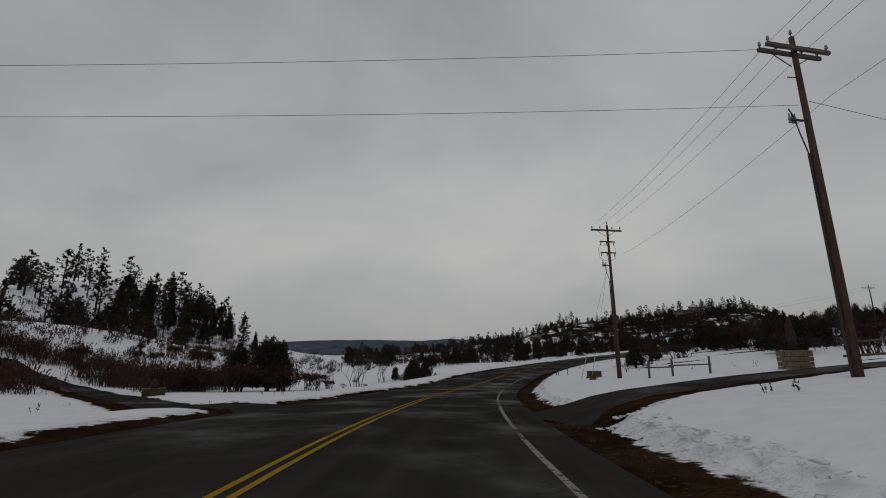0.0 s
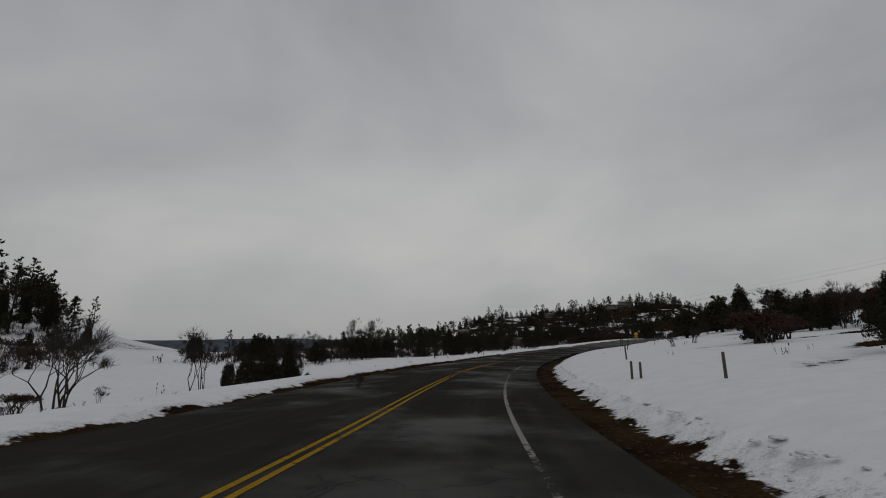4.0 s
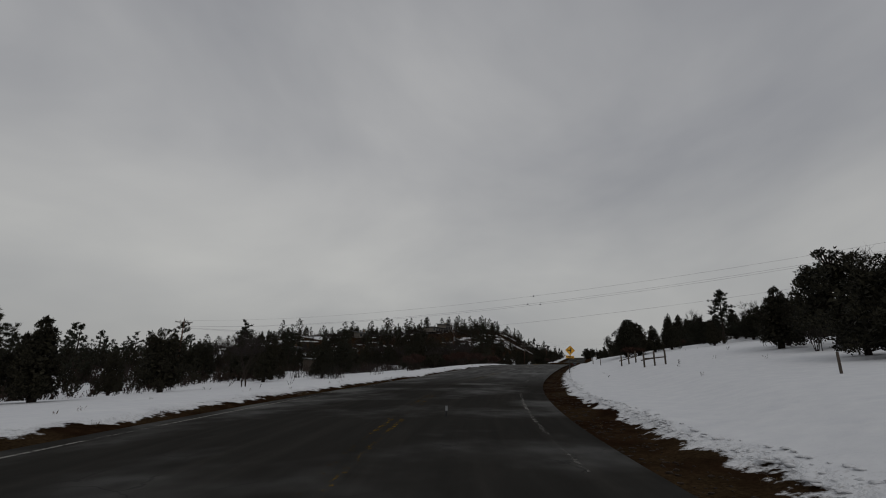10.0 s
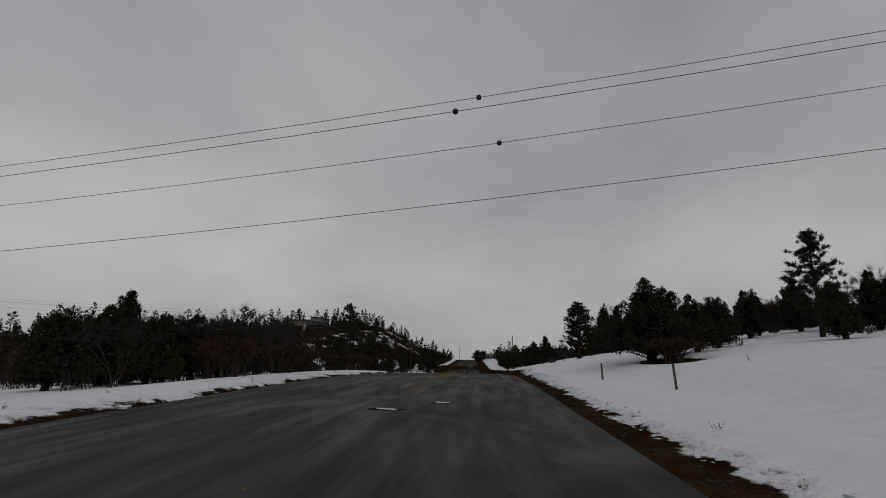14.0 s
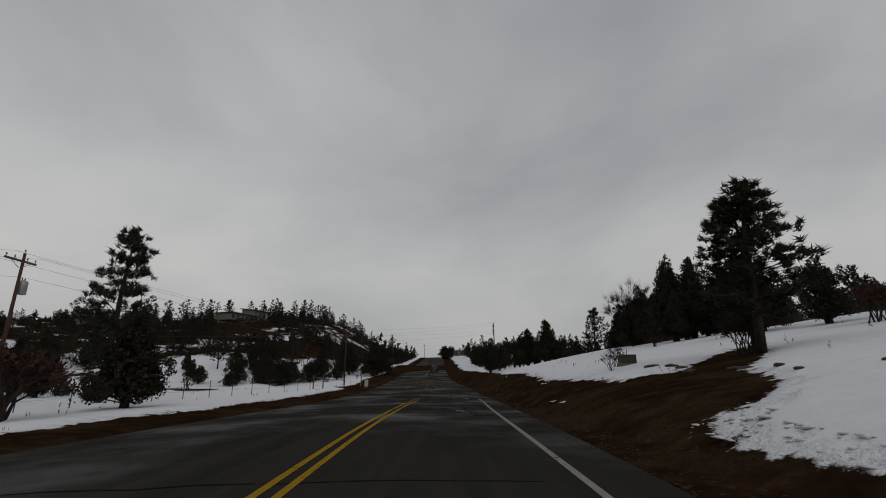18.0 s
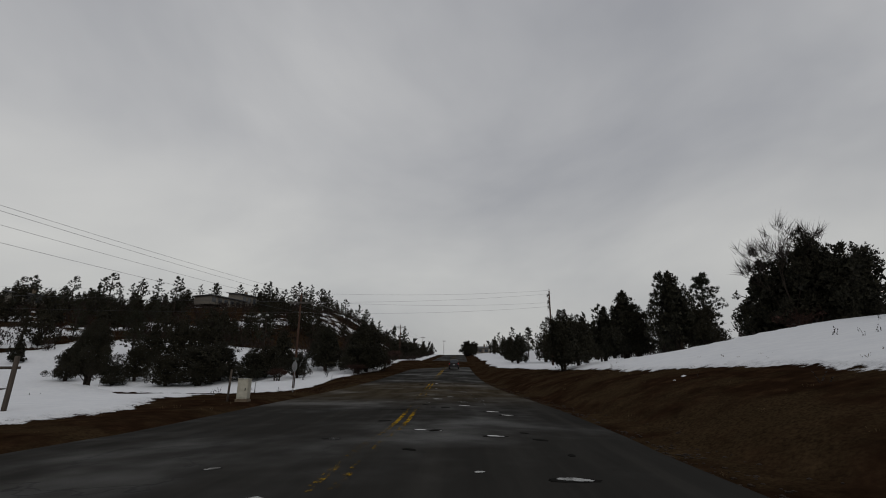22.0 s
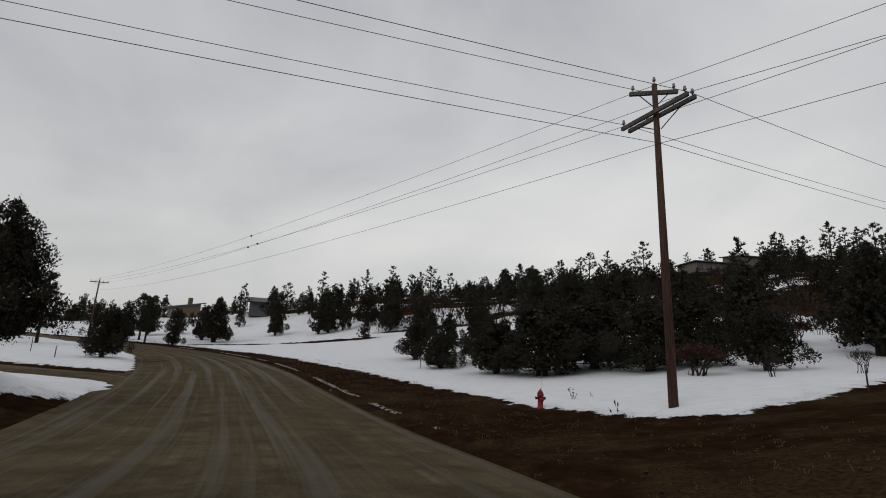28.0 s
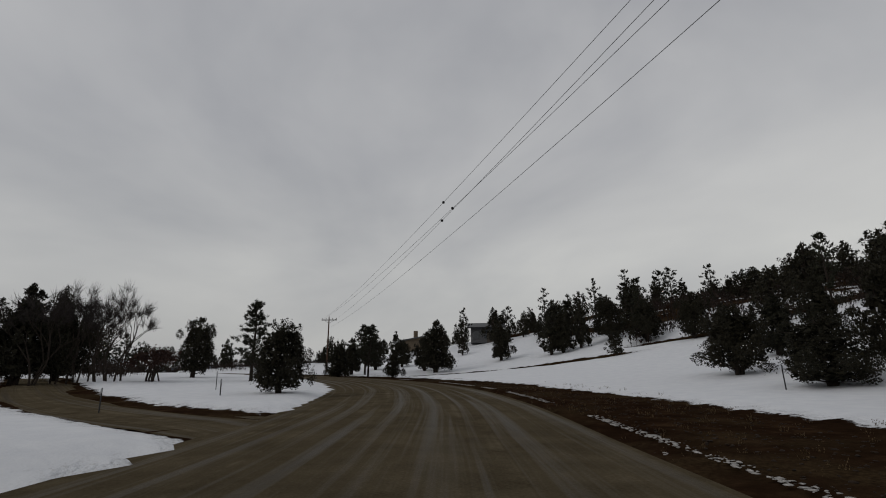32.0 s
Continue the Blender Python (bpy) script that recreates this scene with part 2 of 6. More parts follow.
def gravel_material():
    m, n, l, b = nodes_of("muddy_gravel", 0.8, 0, 0.0)
    pos = place_of(n)
    uv = n.new("ShaderNodeUVMap").outputs["UV"]
    mp = n.new("ShaderNodeMapping")
    mp.inputs["Scale"].default_value = (1.9, 0.03, 1)
    l.new(uv, mp.inputs["Vector"])
    rut = noise_of(n, l, mp.outputs["Vector"], 1.0, 5, 0.6, 0.2)
    mid, fine = noise_of(n, l, pos, 1.1, 5, 0.65), noise_of(n, l, pos, 26.0, 4, 0.65)
    c = ramp_of(n, l, math_of(n, l, "ADD", math_of(n, l, "MULTIPLY", mid, 0.5), math_of(n, l, "MULTIPLY", fine, 0.5)),
                [(0.3, (0.042, 0.033, 0.021)), (0.55, (0.082, 0.066, 0.042)), (0.75, (0.135, 0.11, 0.074))])
    c = mixed(n, l, math_of(n, l, "MULTIPLY", math_of(n, l, "MULTIPLY", step_of(n, l, rut, 0.5, 0.74), step_of(n, l, mid, 0.36, 0.62)), 0.45), c, (0.2, 0.17, 0.125))
    c = mixed(n, l, math_of(n, l, "MULTIPLY", math_of(n, l, "SUBTRACT", 1.0, step_of(n, l, rut, 0.34, 0.46)), 0.5), c, (0.035, 0.028, 0.02))
    l.new(mud_of(n, l, pos, c, mid), b.inputs["Base Color"])
    l.new(ramp_of(n, l, rut, [(0.35, (0.45, 0.45, 0.45)), (0.6, (0.85, 0.85, 0.85))]), b.inputs["Roughness"])
    l.new(math_of(n, l, "MULTIPLY", math_of(n, l, "SUBTRACT", 1.0, step_of(n, l, rut, 0.38, 0.52)), 0.03), b.inputs["Specular IOR Level"])
    bump_of(n, l, b, math_of(n, l, "ADD", math_of(n, l, "MULTIPLY", fine, 0.35), rut), 0.5, 0.04)
    return m


def line_material(name, colour, lost):
    """Road paint, worn through to the asphalt."""
    m, n, l, b = nodes_of(name, 0.7, 0, 0.0)
    pos = place_of(n)
    big, mid = noise_of(n, l, pos, 0.12, 3, 0.6), noise_of(n, l, pos, 7.0, 5, 0.7)
    v = math_of(n, l, "ADD", math_of(n, l, "MULTIPLY", math_of(n, l, "SUBTRACT", big, 0.5), 1.0), mid)
    l.new(ramp_of(n, l, mid, [(0.3, tuple(0.7 * c for c in colour)), (0.7, colour)]), b.inputs["Base Color"])
    gone, mix, out = n.new("ShaderNodeBsdfTransparent"), n.new("ShaderNodeMixShader"), n["Material Output"]
    l.new(step_of(n, l, v, lost - 0.06, lost + 0.1), mix.inputs[0])
    l.new(b.outputs[0], mix.inputs[1])
    l.new(gone.outputs[0], mix.inputs[2])
    l.new(mix.outputs[0], out.inputs["Surface"])
    return m


M_GROUND, M_ASPHALT, M_GRAVEL = ground_material(), asphalt_material(), gravel_material()
M_YELLOW = [line_material("yellow_road_paint", (0.33, 0.2, 0.022), k) for k in (0.58, 0.47, 0.38)]
M_WHITE = [line_material("white_road_paint", (0.27, 0.262, 0.245), k) for k in (0.58, 0.46, 0.37)]
M_POLE = stripes("creosote_pole_wood", (0.03, 0.017, 0.012), (0.1, 0.055, 0.037))
M_TIMBER = stripes("weathered_fence_timber", (0.04, 0.032, 0.026), (0.12, 0.098, 0.08))
M_ARM = stripes("crossarm_timber", (0.05, 0.045, 0.042), (0.13, 0.12, 0.11))
M_BARK = stripes("dark_bark", (0.012, 0.009, 0.007), (0.045, 0.033, 0.025), (1, 1, 0.25), 12)
M_TWIG = plain("grey_brown_twigs", (0.026, 0.02, 0.018), 0.9)
M_RED_TWIG = plain("red_brown_twigs", (0.095, 0.042, 0.03), 0.9)
M_JUNIPER = foliage("juniper_leaves", (0.006, 0.0065, 0.004), (0.027, 0.025, 0.014))
M_PINE = foliage("pine_needles", (0.006, 0.008, 0.005), (0.034, 0.036, 0.022))
M_OAKLEAF = foliage("dead_oak_leaves", (0.013, 0.008, 0.007), (0.06, 0.03, 0.022))
M_BRUSH = foliage("dark_brushwood", (0.006, 0.005, 0.0045), (0.034, 0.022, 0.017))
M_GRASS = foliage("dead_grass_blades", (0.03, 0.02, 0.01), (0.13, 0.095, 0.05))
M_STEEL = plain("galvanised_steel", (0.32, 0.33, 0.34), 0.5, 0.7)
M_DARK = plain("dark_painted_metal", (0.03, 0.03, 0.032), 0.5, 0.2)
M_PORCELAIN = plain("grey_insulator_glaze", (0.2, 0.18, 0.17), 0.3, 0, 0.15)
M_WIRE = plain("aluminium_wire", (0.06, 0.06, 0.062), 0.6, 0.3)
M_SIGN = plain("yellow_sign_sheet", (0.72, 0.36, 0.025), 0.45, 0, 0.08)
M_BLACK = plain("black_sign_ink", (0.012, 0.012, 0.012), 0.6)
M_ALU = plain("bare_aluminium_sign_back", (0.3, 0.31, 0.32), 0.55, 0.5)
M_RED = plain("faded_red_hydrant_paint", (0.17, 0.016, 0.02), 0.6, 0.05)
M_BEIGE = plain("beige_plastic", (0.42, 0.40, 0.33), 0.6)
M_GREENBOX = plain("utility_green_paint", (0.028, 0.036, 0.026), 0.55, 0.1)
M_STONE = plain("tan_sandstone", (0.13, 0.1, 0.07), 0.9, 0, 0.35, 4)
M_STUCCO = plain("pale_stucco", (0.15, 0.135, 0.115), 0.9)
M_ROOF = plain("snowy_grey_roof", (0.085, 0.085, 0.088), 0.8)
M_GLASS = plain("dark_window_glass", (0.02, 0.024, 0.03), 0.08, 0, 0.1, 2, 0.6, 0.0)
M_CARPAINT = plain("black_car_paint", (0.008, 0.008, 0.009), 0.45, 0.0, 0.1, 2, 0.25, 0.0)
M_TYRE = plain("tyre_rubber", (0.016, 0.016, 0.016), 0.9)
M_LAMP = plain("red_lamp_plastic", (0.25, 0.012, 0.01), 0.3)
M_CHROME = plain("chrome_trim", (0.6, 0.6, 0.6), 0.2, 0.9, 0.05)
M_ICE = plain("grey_meltwater", (0.03, 0.03, 0.03), 0.08, 0, 0.3, 2, 0.6, 0.02)
M_SNOWLUMP = plain("crusted_snow", (0.6, 0.61, 0.63), 0.75, 0, 0.2, 3)
M_DIRTYSNOW = plain("dirty_snow", (0.36, 0.345, 0.33), 0.85, 0, 0.45, 5)
M_CLOD = plain("dark_earth_clods", (0.022, 0.014, 0.009), 0.95, 0, 0.5, 4)
M_ROCK = plain("brown_rock", (0.05, 0.038, 0.028), 0.9, 0, 0.4, 5)
M_FARWOOD = foliage("far_woodland", (0.010, 0.012, 0.010), (0.03, 0.031, 0.027))


# ---- mesh helpers ----
class Geo:
    """Collects vertices and faces for one mesh."""

    def __init__(self):
        self.v, self.f = [], []

    def add(self, verts, faces):
        k = len(self.v)
        self.v.extend(verts)
        self.f.extend([tuple(i + k for i in f) for f in faces])
        return self

    def tube(self, pts, radii, sides=8, caps=True):
        """A round bar through pts with its own radius at each."""
        pts = [Vector(p) for p in pts]
        vs, fs = [], []
        for i, p in enumerate(pts):
            d = (pts[min(i + 1, len(pts) - 1)] - pts[max(i - 1, 0)]).normalized()
            a = d.orthogonal().normalized() if i == 0 else (a - d * a.dot(d)).normalized()
            b = d.cross(a)
            for k in range(sides):
                w = 2 * math.pi * k / sides
                vs.append(tuple(p + (a * math.cos(w) + b * math.sin(w)) * radii[i]))
        for i in range(len(pts) - 1):
            for k in range(sides):
                k2 = (k + 1) % sides
                fs.append((i * sides + k, i * sides + k2, (i + 1) * sides + k2, (i + 1) * sides + k))
        if caps:
            fs.append(tuple(reversed(range(sides))))
            fs.append(tuple((len(pts) - 1) * sides + k for k in range(sides)))
        return self.add(vs, fs)

    def box(self, m, sx, sy, sz, ch=0.0):
        """A box of those sizes at the pose m, its long edges chamfered by ch."""
        x, y, z = sx / 2, sy / 2, sz / 2
        if ch <= 0:
            vs = [(a * x, b * y, c * z) for a in (-1, 1) for b in (-1, 1) for c in (-1, 1)]
            fs = [(0, 1, 3, 2), (4, 6, 7, 5), (0, 4, 5, 1), (2, 3, 7, 6), (0, 2, 6, 4), (1, 5, 7, 3)]
        else:
            ring = [(-x + ch, -y), (x - ch, -y), (x, -y + ch), (x, y - ch), (x - ch, y), (-x + ch, y), (-x, y - ch), (-x, -y + ch)]
            vs, k = [], 1 - ch / max(x, y)
            for zz, s in ((-z, k), (-z + ch, 1), (z - ch, 1), (z, k)):
                vs += [(a * s, b * s, zz) for a, b in ring]
            fs = [tuple(reversed(range(8))), tuple(range(24, 32))]
            for r in range(3):
                fs += [(r * 8 + i, r * 8 + (i + 1) % 8, (r + 1) * 8 + (i + 1) % 8, (r + 1) * 8 + i) for i in range(8)]
        return self.add([tuple(m @ Vector(v)) for v in vs], fs)

    def turned(self, m, profile, sides=16):
        """A shape turned round z from rows of radius and height."""
        vs, fs = [], []
        for r, h in profile:
            vs += [tuple(m @ Vector((r * math.cos(2 * math.pi * k / sides), r * math.sin(2 * math.pi * k / sides), h))) for k in range(sides)]
        for i in range(len(profile) - 1):
            for k in range(sides):
                k2 = (k + 1) % sides
                fs.append((i * sides + k, i * sides + k2, (i + 1) * sides + k2, (i + 1) * sides + k))
        fs += [tuple(reversed(range(sides))), tuple((len(profile) - 1) * sides + k for k in range(sides))]
        return self.add(vs, fs)

    def plate(self, m, outline, thick):
        """A flat plate with that outline in its xz plane, thick along y."""
        k = len(outline)
        vs = [tuple(m @ Vector((a, s * thick / 2, b))) for s in (-1, 1) for a, b in outline]
        fs = [tuple(range(k)), tuple(reversed(range(k, 2 * k)))] + [(i, k + i, k + (i + 1) % k, (i + 1) % k) for i in range(k)]
        return self.add(vs, fs)

    def mesh(self, name, material, smooth=False):
        me = bpy.data.meshes.new(name)
        me.from_pydata(self.v, [], self.f)
        me.materials.append(material)
        if smooth:
            me.polygons.foreach_set("use_smooth", [True] * len(me.polygons))
        me.update()
        return me


def part(name, geo, material, parent, label="", smooth=False):
    ob = new(name, geo if isinstance(geo, bpy.types.Mesh) else geo.mesh(name, material, smooth))
    ob.parent = parent
    return tagged(ob, label)


def thing(name, m, label, category, group="", kind=""):
    ob = new(name)
    ob.matrix_basis = m
    return tagged(ob, label, category, group, kind)


def one(name, geo, material, label, category, group="", kind="", m=None, smooth=False):
    ob = new(name, geo.mesh(name, material, smooth))
    if m is not None:
        ob.matrix_basis = m
    return tagged(ob, label, category, group, kind)


# ---- plan: roads and ground ----
MAIN = [(-3.0, -60, 1.6), (-2.9, -25, 0.75), (-2.6, 0.3, 0.02), (-2.4, 11.0, -0.31), (-1.6, 21.7, -0.72), (-0.4, 32.0, -1.13), (1.3, 42.0, -1.44), (3.6, 51.7, -1.54), (6.3, 61.5, -1.44), (9.7, 71.7, -1.26), (13.9, 82.2, -1.05), (18.9, 92.4, -0.80), (24.4, 102.0, -0.44), (30.6, 111.2, 0.00), (37.6, 119.7, 0.49), (45.0, 127.4, 1.03), (52.7, 134.4, 1.67), (60.7, 141.1, 2.39), (69.1, 147.9, 3.09), (77.7, 154.9, 3.65), (86.3, 161.8, 3.99), (94.6, 168.4, 4.12), (102.5, 174.7, 4.13), (110.0, 180.7, 4.12), (116.8, 186.5, 4.18), (123.1, 191.9, 4.32), (129.0, 196.8, 4.51),
        (155, 220.4, 5.6), (201.6, 260.2, 9.0), (264, 312.4, 14.6), (347, 382.5, 21.4), (429, 452.5, 23.6), (610, 617, 20)]
SIDE = [(137.2, 202.8, 4.45), (139.6, 206.8, 4.52), (140.8, 210.5, 4.62), (140.9, 214.2, 4.55), (139.8, 217.9, 4.42), (137.4, 222.2, 4.1),
        (134.6, 226.3, 3.87), (131.8, 230.0, 3.84), (127.0, 236.2, 3.95), (120.5, 244, 4.25), (112, 252, 4.6), (101, 258.5, 5.0), (86, 263, 5.5), (60, 267, 6.2)]
DRIVES = [[(-6.0, 18.3), (-10.5, 21.6), (-15.5, 26.0), (-26, 37), (-42, 52), (-60, 64)],
          [(3.2, 15.5), (9, 18), (16, 22.0), (26, 26.5), (44, 31), (70, 42)],
          [(125.5, 237.6), (120.2, 236.0), (111, 235.4), (100, 236.4), (84, 239.5)]]


def curve_of(points, step):
    """Catmull-Rom through points, cut at even steps."""
    p = np.array(points, float)
    q = np.vstack([2 * p[0] - p[1], p, 2 * p[-1] - p[-2]])
    out = []
    for i in range(1, len(q) - 2):
        k = max(2, int(np.linalg.norm(q[i + 1] - q[i]) / step))
        t = np.linspace(0, 1, k, endpoint=False)[:, None]
        a, b, c, d = q[i - 1], q[i], q[i + 1], q[i + 2]
        out.append(0.5 * (2 * b + (c - a) * t + (2 * a - 5 * b + 4 * c - d) * t ** 2 + (3 * b - a - 3 * c + d) * t ** 3))
    return np.vstack(out + [p[-1:]])


MAIN_C, SIDE_C = curve_of(MAIN, 1.5), curve_of(SIDE, 1.0)
DRIVE_C = [curve_of(d, 1.5) for d in DRIVES]


def along(c):
    return np.concatenate([[0], np.cumsum(np.linalg.norm(np.diff(c[:, :2], axis=0), axis=1))])


MAIN_S, SIDE_S = along(MAIN_C), along(SIDE_C)


def nearest(c, x, y):
    """For each place: how far to the right of the curve, and where along its points (as a float index)."""
    best = np.full(x.shape, 1e18)
    d, w = np.zeros(x.shape), np.zeros(x.shape)
    for i in range(len(c) - 1):
        ax, ay = c[i, :2]
        ux, uy = c[i + 1, :2] - c[i, :2]
        t = np.clip(((x - ax) * ux + (y - ay) * uy) / (ux * ux + uy * uy), 0, 1)
        rx, ry = x - ax - t * ux, y - ay - t * uy
        r2 = rx * rx + ry * ry
        m = r2 < best
        best[m] = r2[m]
        d[m] = (np.sqrt(r2) * np.sign(rx * uy - ry * ux))[m]
        w[m] = (i + t)[m]
    return d, w


def smooth01(v, lo, hi):
    t = np.clip((v - lo) / (hi - lo), 0, 1)
    return t * t * (3 - 2 * t)


def waves(x, y, scale, seed):
    """Cheap rolling noise of about one, from a few crossed sine waves."""
    r = np.random.RandomState(seed)
    out = np.zeros(np.shape(x))
    for k in range(7):
        a, ph, f = r.uniform(0, 6.28), r.uniform(0, 6.28), (0.6 + 0.35 * k) * 6.28 / scale
        out = out + np.sin((x * math.cos(a) + y * math.sin(a)) * f + ph) / (1 + 0.5 * k)
    return out / 2.2


PATCHES = [(18.3, 54.6, 1.6, 0.3, 25), (22, 50, 1.4, 0.3, 25), (30, 62, 5, 0.9, 30), (43, 76, 16, 1.6, 12), (58, 92, 14, 1.4, 20), (27, 34, 5, 0.9, 10), (36, 40, 9, 1.0, 12),
           (14.0, 12.0, 1.6, 1.1, 20), (112, 279, 7, 1.3, 20), (124, 286, 8, 1.2, 5), (100, 273, 6, 1.1, 30), (84.5, 142.5, 3.4, 1.4, 35),
           (16.5, 153, 3.5, 1.5, 20), (30, 128, 3, 1, 10), (71, 131, 2.2, 1.0, 30), (103.3, 164.3, 5.5, 2.6, 22), (110.5, 163.5, 7.5, 1.3, 2)]
"""patches: x, y, half length, half width, turn"""


def terrain(x, y):
    """Height and snow edge (metres past the snow's border, negative on bare ground) at arrays of places."""
    x, y = np.asarray(x, float), np.asarray(y, float)
    d, w = nearest(MAIN_C, x, y)
    s = np.interp(w, np.arange(len(MAIN_S)), MAIN_S)
    zm = np.interp(w, np.arange(len(MAIN_C)), MAIN_C[:, 2])
    g, gw = nearest(SIDE_C, x, y)
    zs = np.interp(gw, np.arange(len(SIDE_C)), SIDE_C[:, 2])
    dm, dg = np.abs(d), np.abs(g)
    # blend of the two roads' heights
    a, b = 1 / np.maximum(dm - 6.0, 0.05) ** 2, 1 / np.maximum(dg - 4.6, 0.05) ** 2
    b = b * smooth01(s, 150, 220) * (gw > 0)
    base = (zm * a + zs * b) / (a + b)
    edge_free = np.minimum(np.maximum(dm - 6.6, 0), np.where(gw > 0, np.maximum(dg - 4.9, 0), 99))
    plane = -1.0 + 0.011 * x + 0.014 * y
    base = base + (plane - base) * smooth01(edge_free, 35, 160)
    # the hillside on the right of the main road
    k = np.interp(s, [0, 60, 100, 150, 200, 245, 285, 325, 350, 385, 420, 600], [0.085, 0.09, 0.10, 0.10, 0.135, 0.15, 0.23, 0.23, 0.13, 0.07, 0.06, 0.05])
    up = np.maximum(d - 6.0 - 3.6 * smooth01(s, 165, 192) * (1 - smooth01(s, 236, 258)), 0)
    rise = k * 55 * (1 - np.exp(-up / 55)) + 0.35 * smooth01(up, 0, 3)
    z = base + np.where(d > 0, rise, 0)
    # ditch and slight fall on the left
    z = z - np.where(d < 0, 0.35 * smooth01(-d, 8, 14) * (1 - smooth01(s, 250, 290)), 0)
    # the flat left of the second bend lies lower
    z = z - np.where(d < 0, 2.0 * smooth01(-d, 9, 46) * smooth01(s, 168, 200) * (1 - smooth01(s, 258, 285)), 0)
    # a hollow where the valley opens
    z = z - np.where(d < 0, 2.3 * smooth01(-d, 9, 20) * np.exp(-((x + 15) / 26) ** 2 - ((y - 84) / 24) ** 2), 0)
    away = smooth01(edge_free, 6, 45)
    z = z + away * 25 * np.exp(-((x - 215) / 80) ** 2 - ((y - 400) / 100) ** 2)
    z = z + away * 16 * np.exp(-((x - 105) / 62) ** 2 - ((y - 385) / 75) ** 2)
    z = z + away * 38 * np.exp(-((x + 175) / 62) ** 2 - ((y - 235) / 105) ** 2)
    z = z + away * 9 * np.exp(-((x + 84) / 28) ** 2 - ((y - 92) / 50) ** 2)
    # valley to the north-west, far hills all round
    r = np.hypot(x, y - 150)
    nw = smooth01(y - x * 0.2, 330, 700) * smooth01(-x + 0.25 * y, 20, 220)
    z = z - nw * 30 * (1 - smooth01(r, 1800, 2600))
    z = z + smooth01(r, 1900, 3300) * (78 + 22 * waves(x, y, 2600, 5) + 10 * waves(x, y, 700, 9))
    z = z + away * (0.55 * waves(x, y, 46, 1) + 0.22 * waves(x, y, 13, 2)) + smooth01(edge_free, 90, 400) * 3.0 * waves(x, y, 260, 3)
    z = z + 0.085 * np.maximum(g - 9, 0) * np.exp(-np.maximum(g - 9, 0) / 40) * smooth01(y, 246, 264) * (dg < 80)
    z = z + 1.15 * np.exp(-((x - 125.5) / 5) ** 2 - ((y - 226.8) / 3.4) ** 2) * smooth01(edge_free, 0.3, 2.5)
    # snow edge
    right = np.interp(s, [0, 60, 145, 178, 197, 228, 252, 262, 276, 292, 305, 317, 330, 352, 372, 420], [6.3, 6.3, 6.1, 6.6, 6.2, 5.8, 6.5, 6.8, 9.2, 9.4, 11.0, 10.4, 11.6, 11.6, 9.0, 9.0])
    left = np.interp(s, [0, 60, 100, 115, 145, 180, 220, 246, 258, 268, 285, 300, 307, 312, 330, 380, 420], [7.2, 7.2, 6.9, 6.6, 7.5, 7.0, 6.6, 6.6, 7.0, 8.8, 9.6, 9.6, 9.0, 11.0, 13.5, 10.5, 9.5])
    e = np.where(d > 0, d - right, -d - left)
    e2 = np.where(g > 0, g - np.interp(gw / len(SIDE_C), [0, 0.25, 0.6, 1], [11.0, 10.0, 8.0, 5.0]), -g - np.interp(gw / len(SIDE_C), [0, 0.2, 0.25, 0.285, 1], [9.0, 6.5, 5.3, 4.1, 4.1]))
    e2 = np.where((gw <= 0) | (dg > 60), 9.0, e2)
    e = np.minimum(e, e2)
    for c in DRIVE_C:
        dd, _ = nearest(c, x, y)
        e = np.minimum(e, np.abs(dd) - 2.1)
    for px, py, la, lb, an in PATCHES:
        ca, sa = math.cos(radians(an)), math.sin(radians(an))
        u, v = ((x - px) * ca + (y - py) * sa) / la, (-(x - px) * sa + (y - py) * ca) / lb
        e = np.minimum(e, (np.hypot(u, v) - 1) * min(la, lb) * 1.2)
    e = np.minimum(e, 4.0 - np.where(x < -20, 2.3, 3.3) * smooth01(edge_free, 40, 130) - 1.6 * smooth01(waves(x, y, 90, 11), 0.2, 1.2) * smooth01(edge_free, 40, 90))
    hill = 25 * np.exp(-((x - 215) / 80) ** 2 - ((y - 400) / 100) ** 2) + 16 * np.exp(-((x - 105) / 62) ** 2 - ((y - 385) / 75) ** 2)
    e = np.minimum(e, np.where(d < -14, 3.0 - 3.5 * smooth01(hill, 2.5, 7) + 1.0 * waves(x, y, 34, 13) + 0.7 * waves(x, y, 11, 17), 9))
    e = e + 0.45 * waves(x, y, 9, 21) * (1 - smooth01(edge_free, 4, 9)) * smooth01(edge_free, 0, 0.6)
    e = np.where(r > 1300, -3.0, e)
    z = z + 0.16 * smooth01(e, -0.1, 0.9) - 0.16 * (edge_free <= 0)
    return z, e


def height(x, y):
    return float(terrain(np.array([x]), np.array([y]))[0][0])


def axis_of(lo, hi, step, far):
    inner = np.arange(lo, hi + step / 2, step)
    out, g = [], step
    while (not out) or out[-1] < far:
        g *= 1.11
        out.append((out[-1] if out else 0) + g)
    o = np.array(out)
    return np.concatenate([lo - o[::-1], inner, hi + o])


GX, GY = axis_of(-62.0, 262.0, 1.0, 4300), axis_of(-45.0, 345.0, 1.0, 4300)


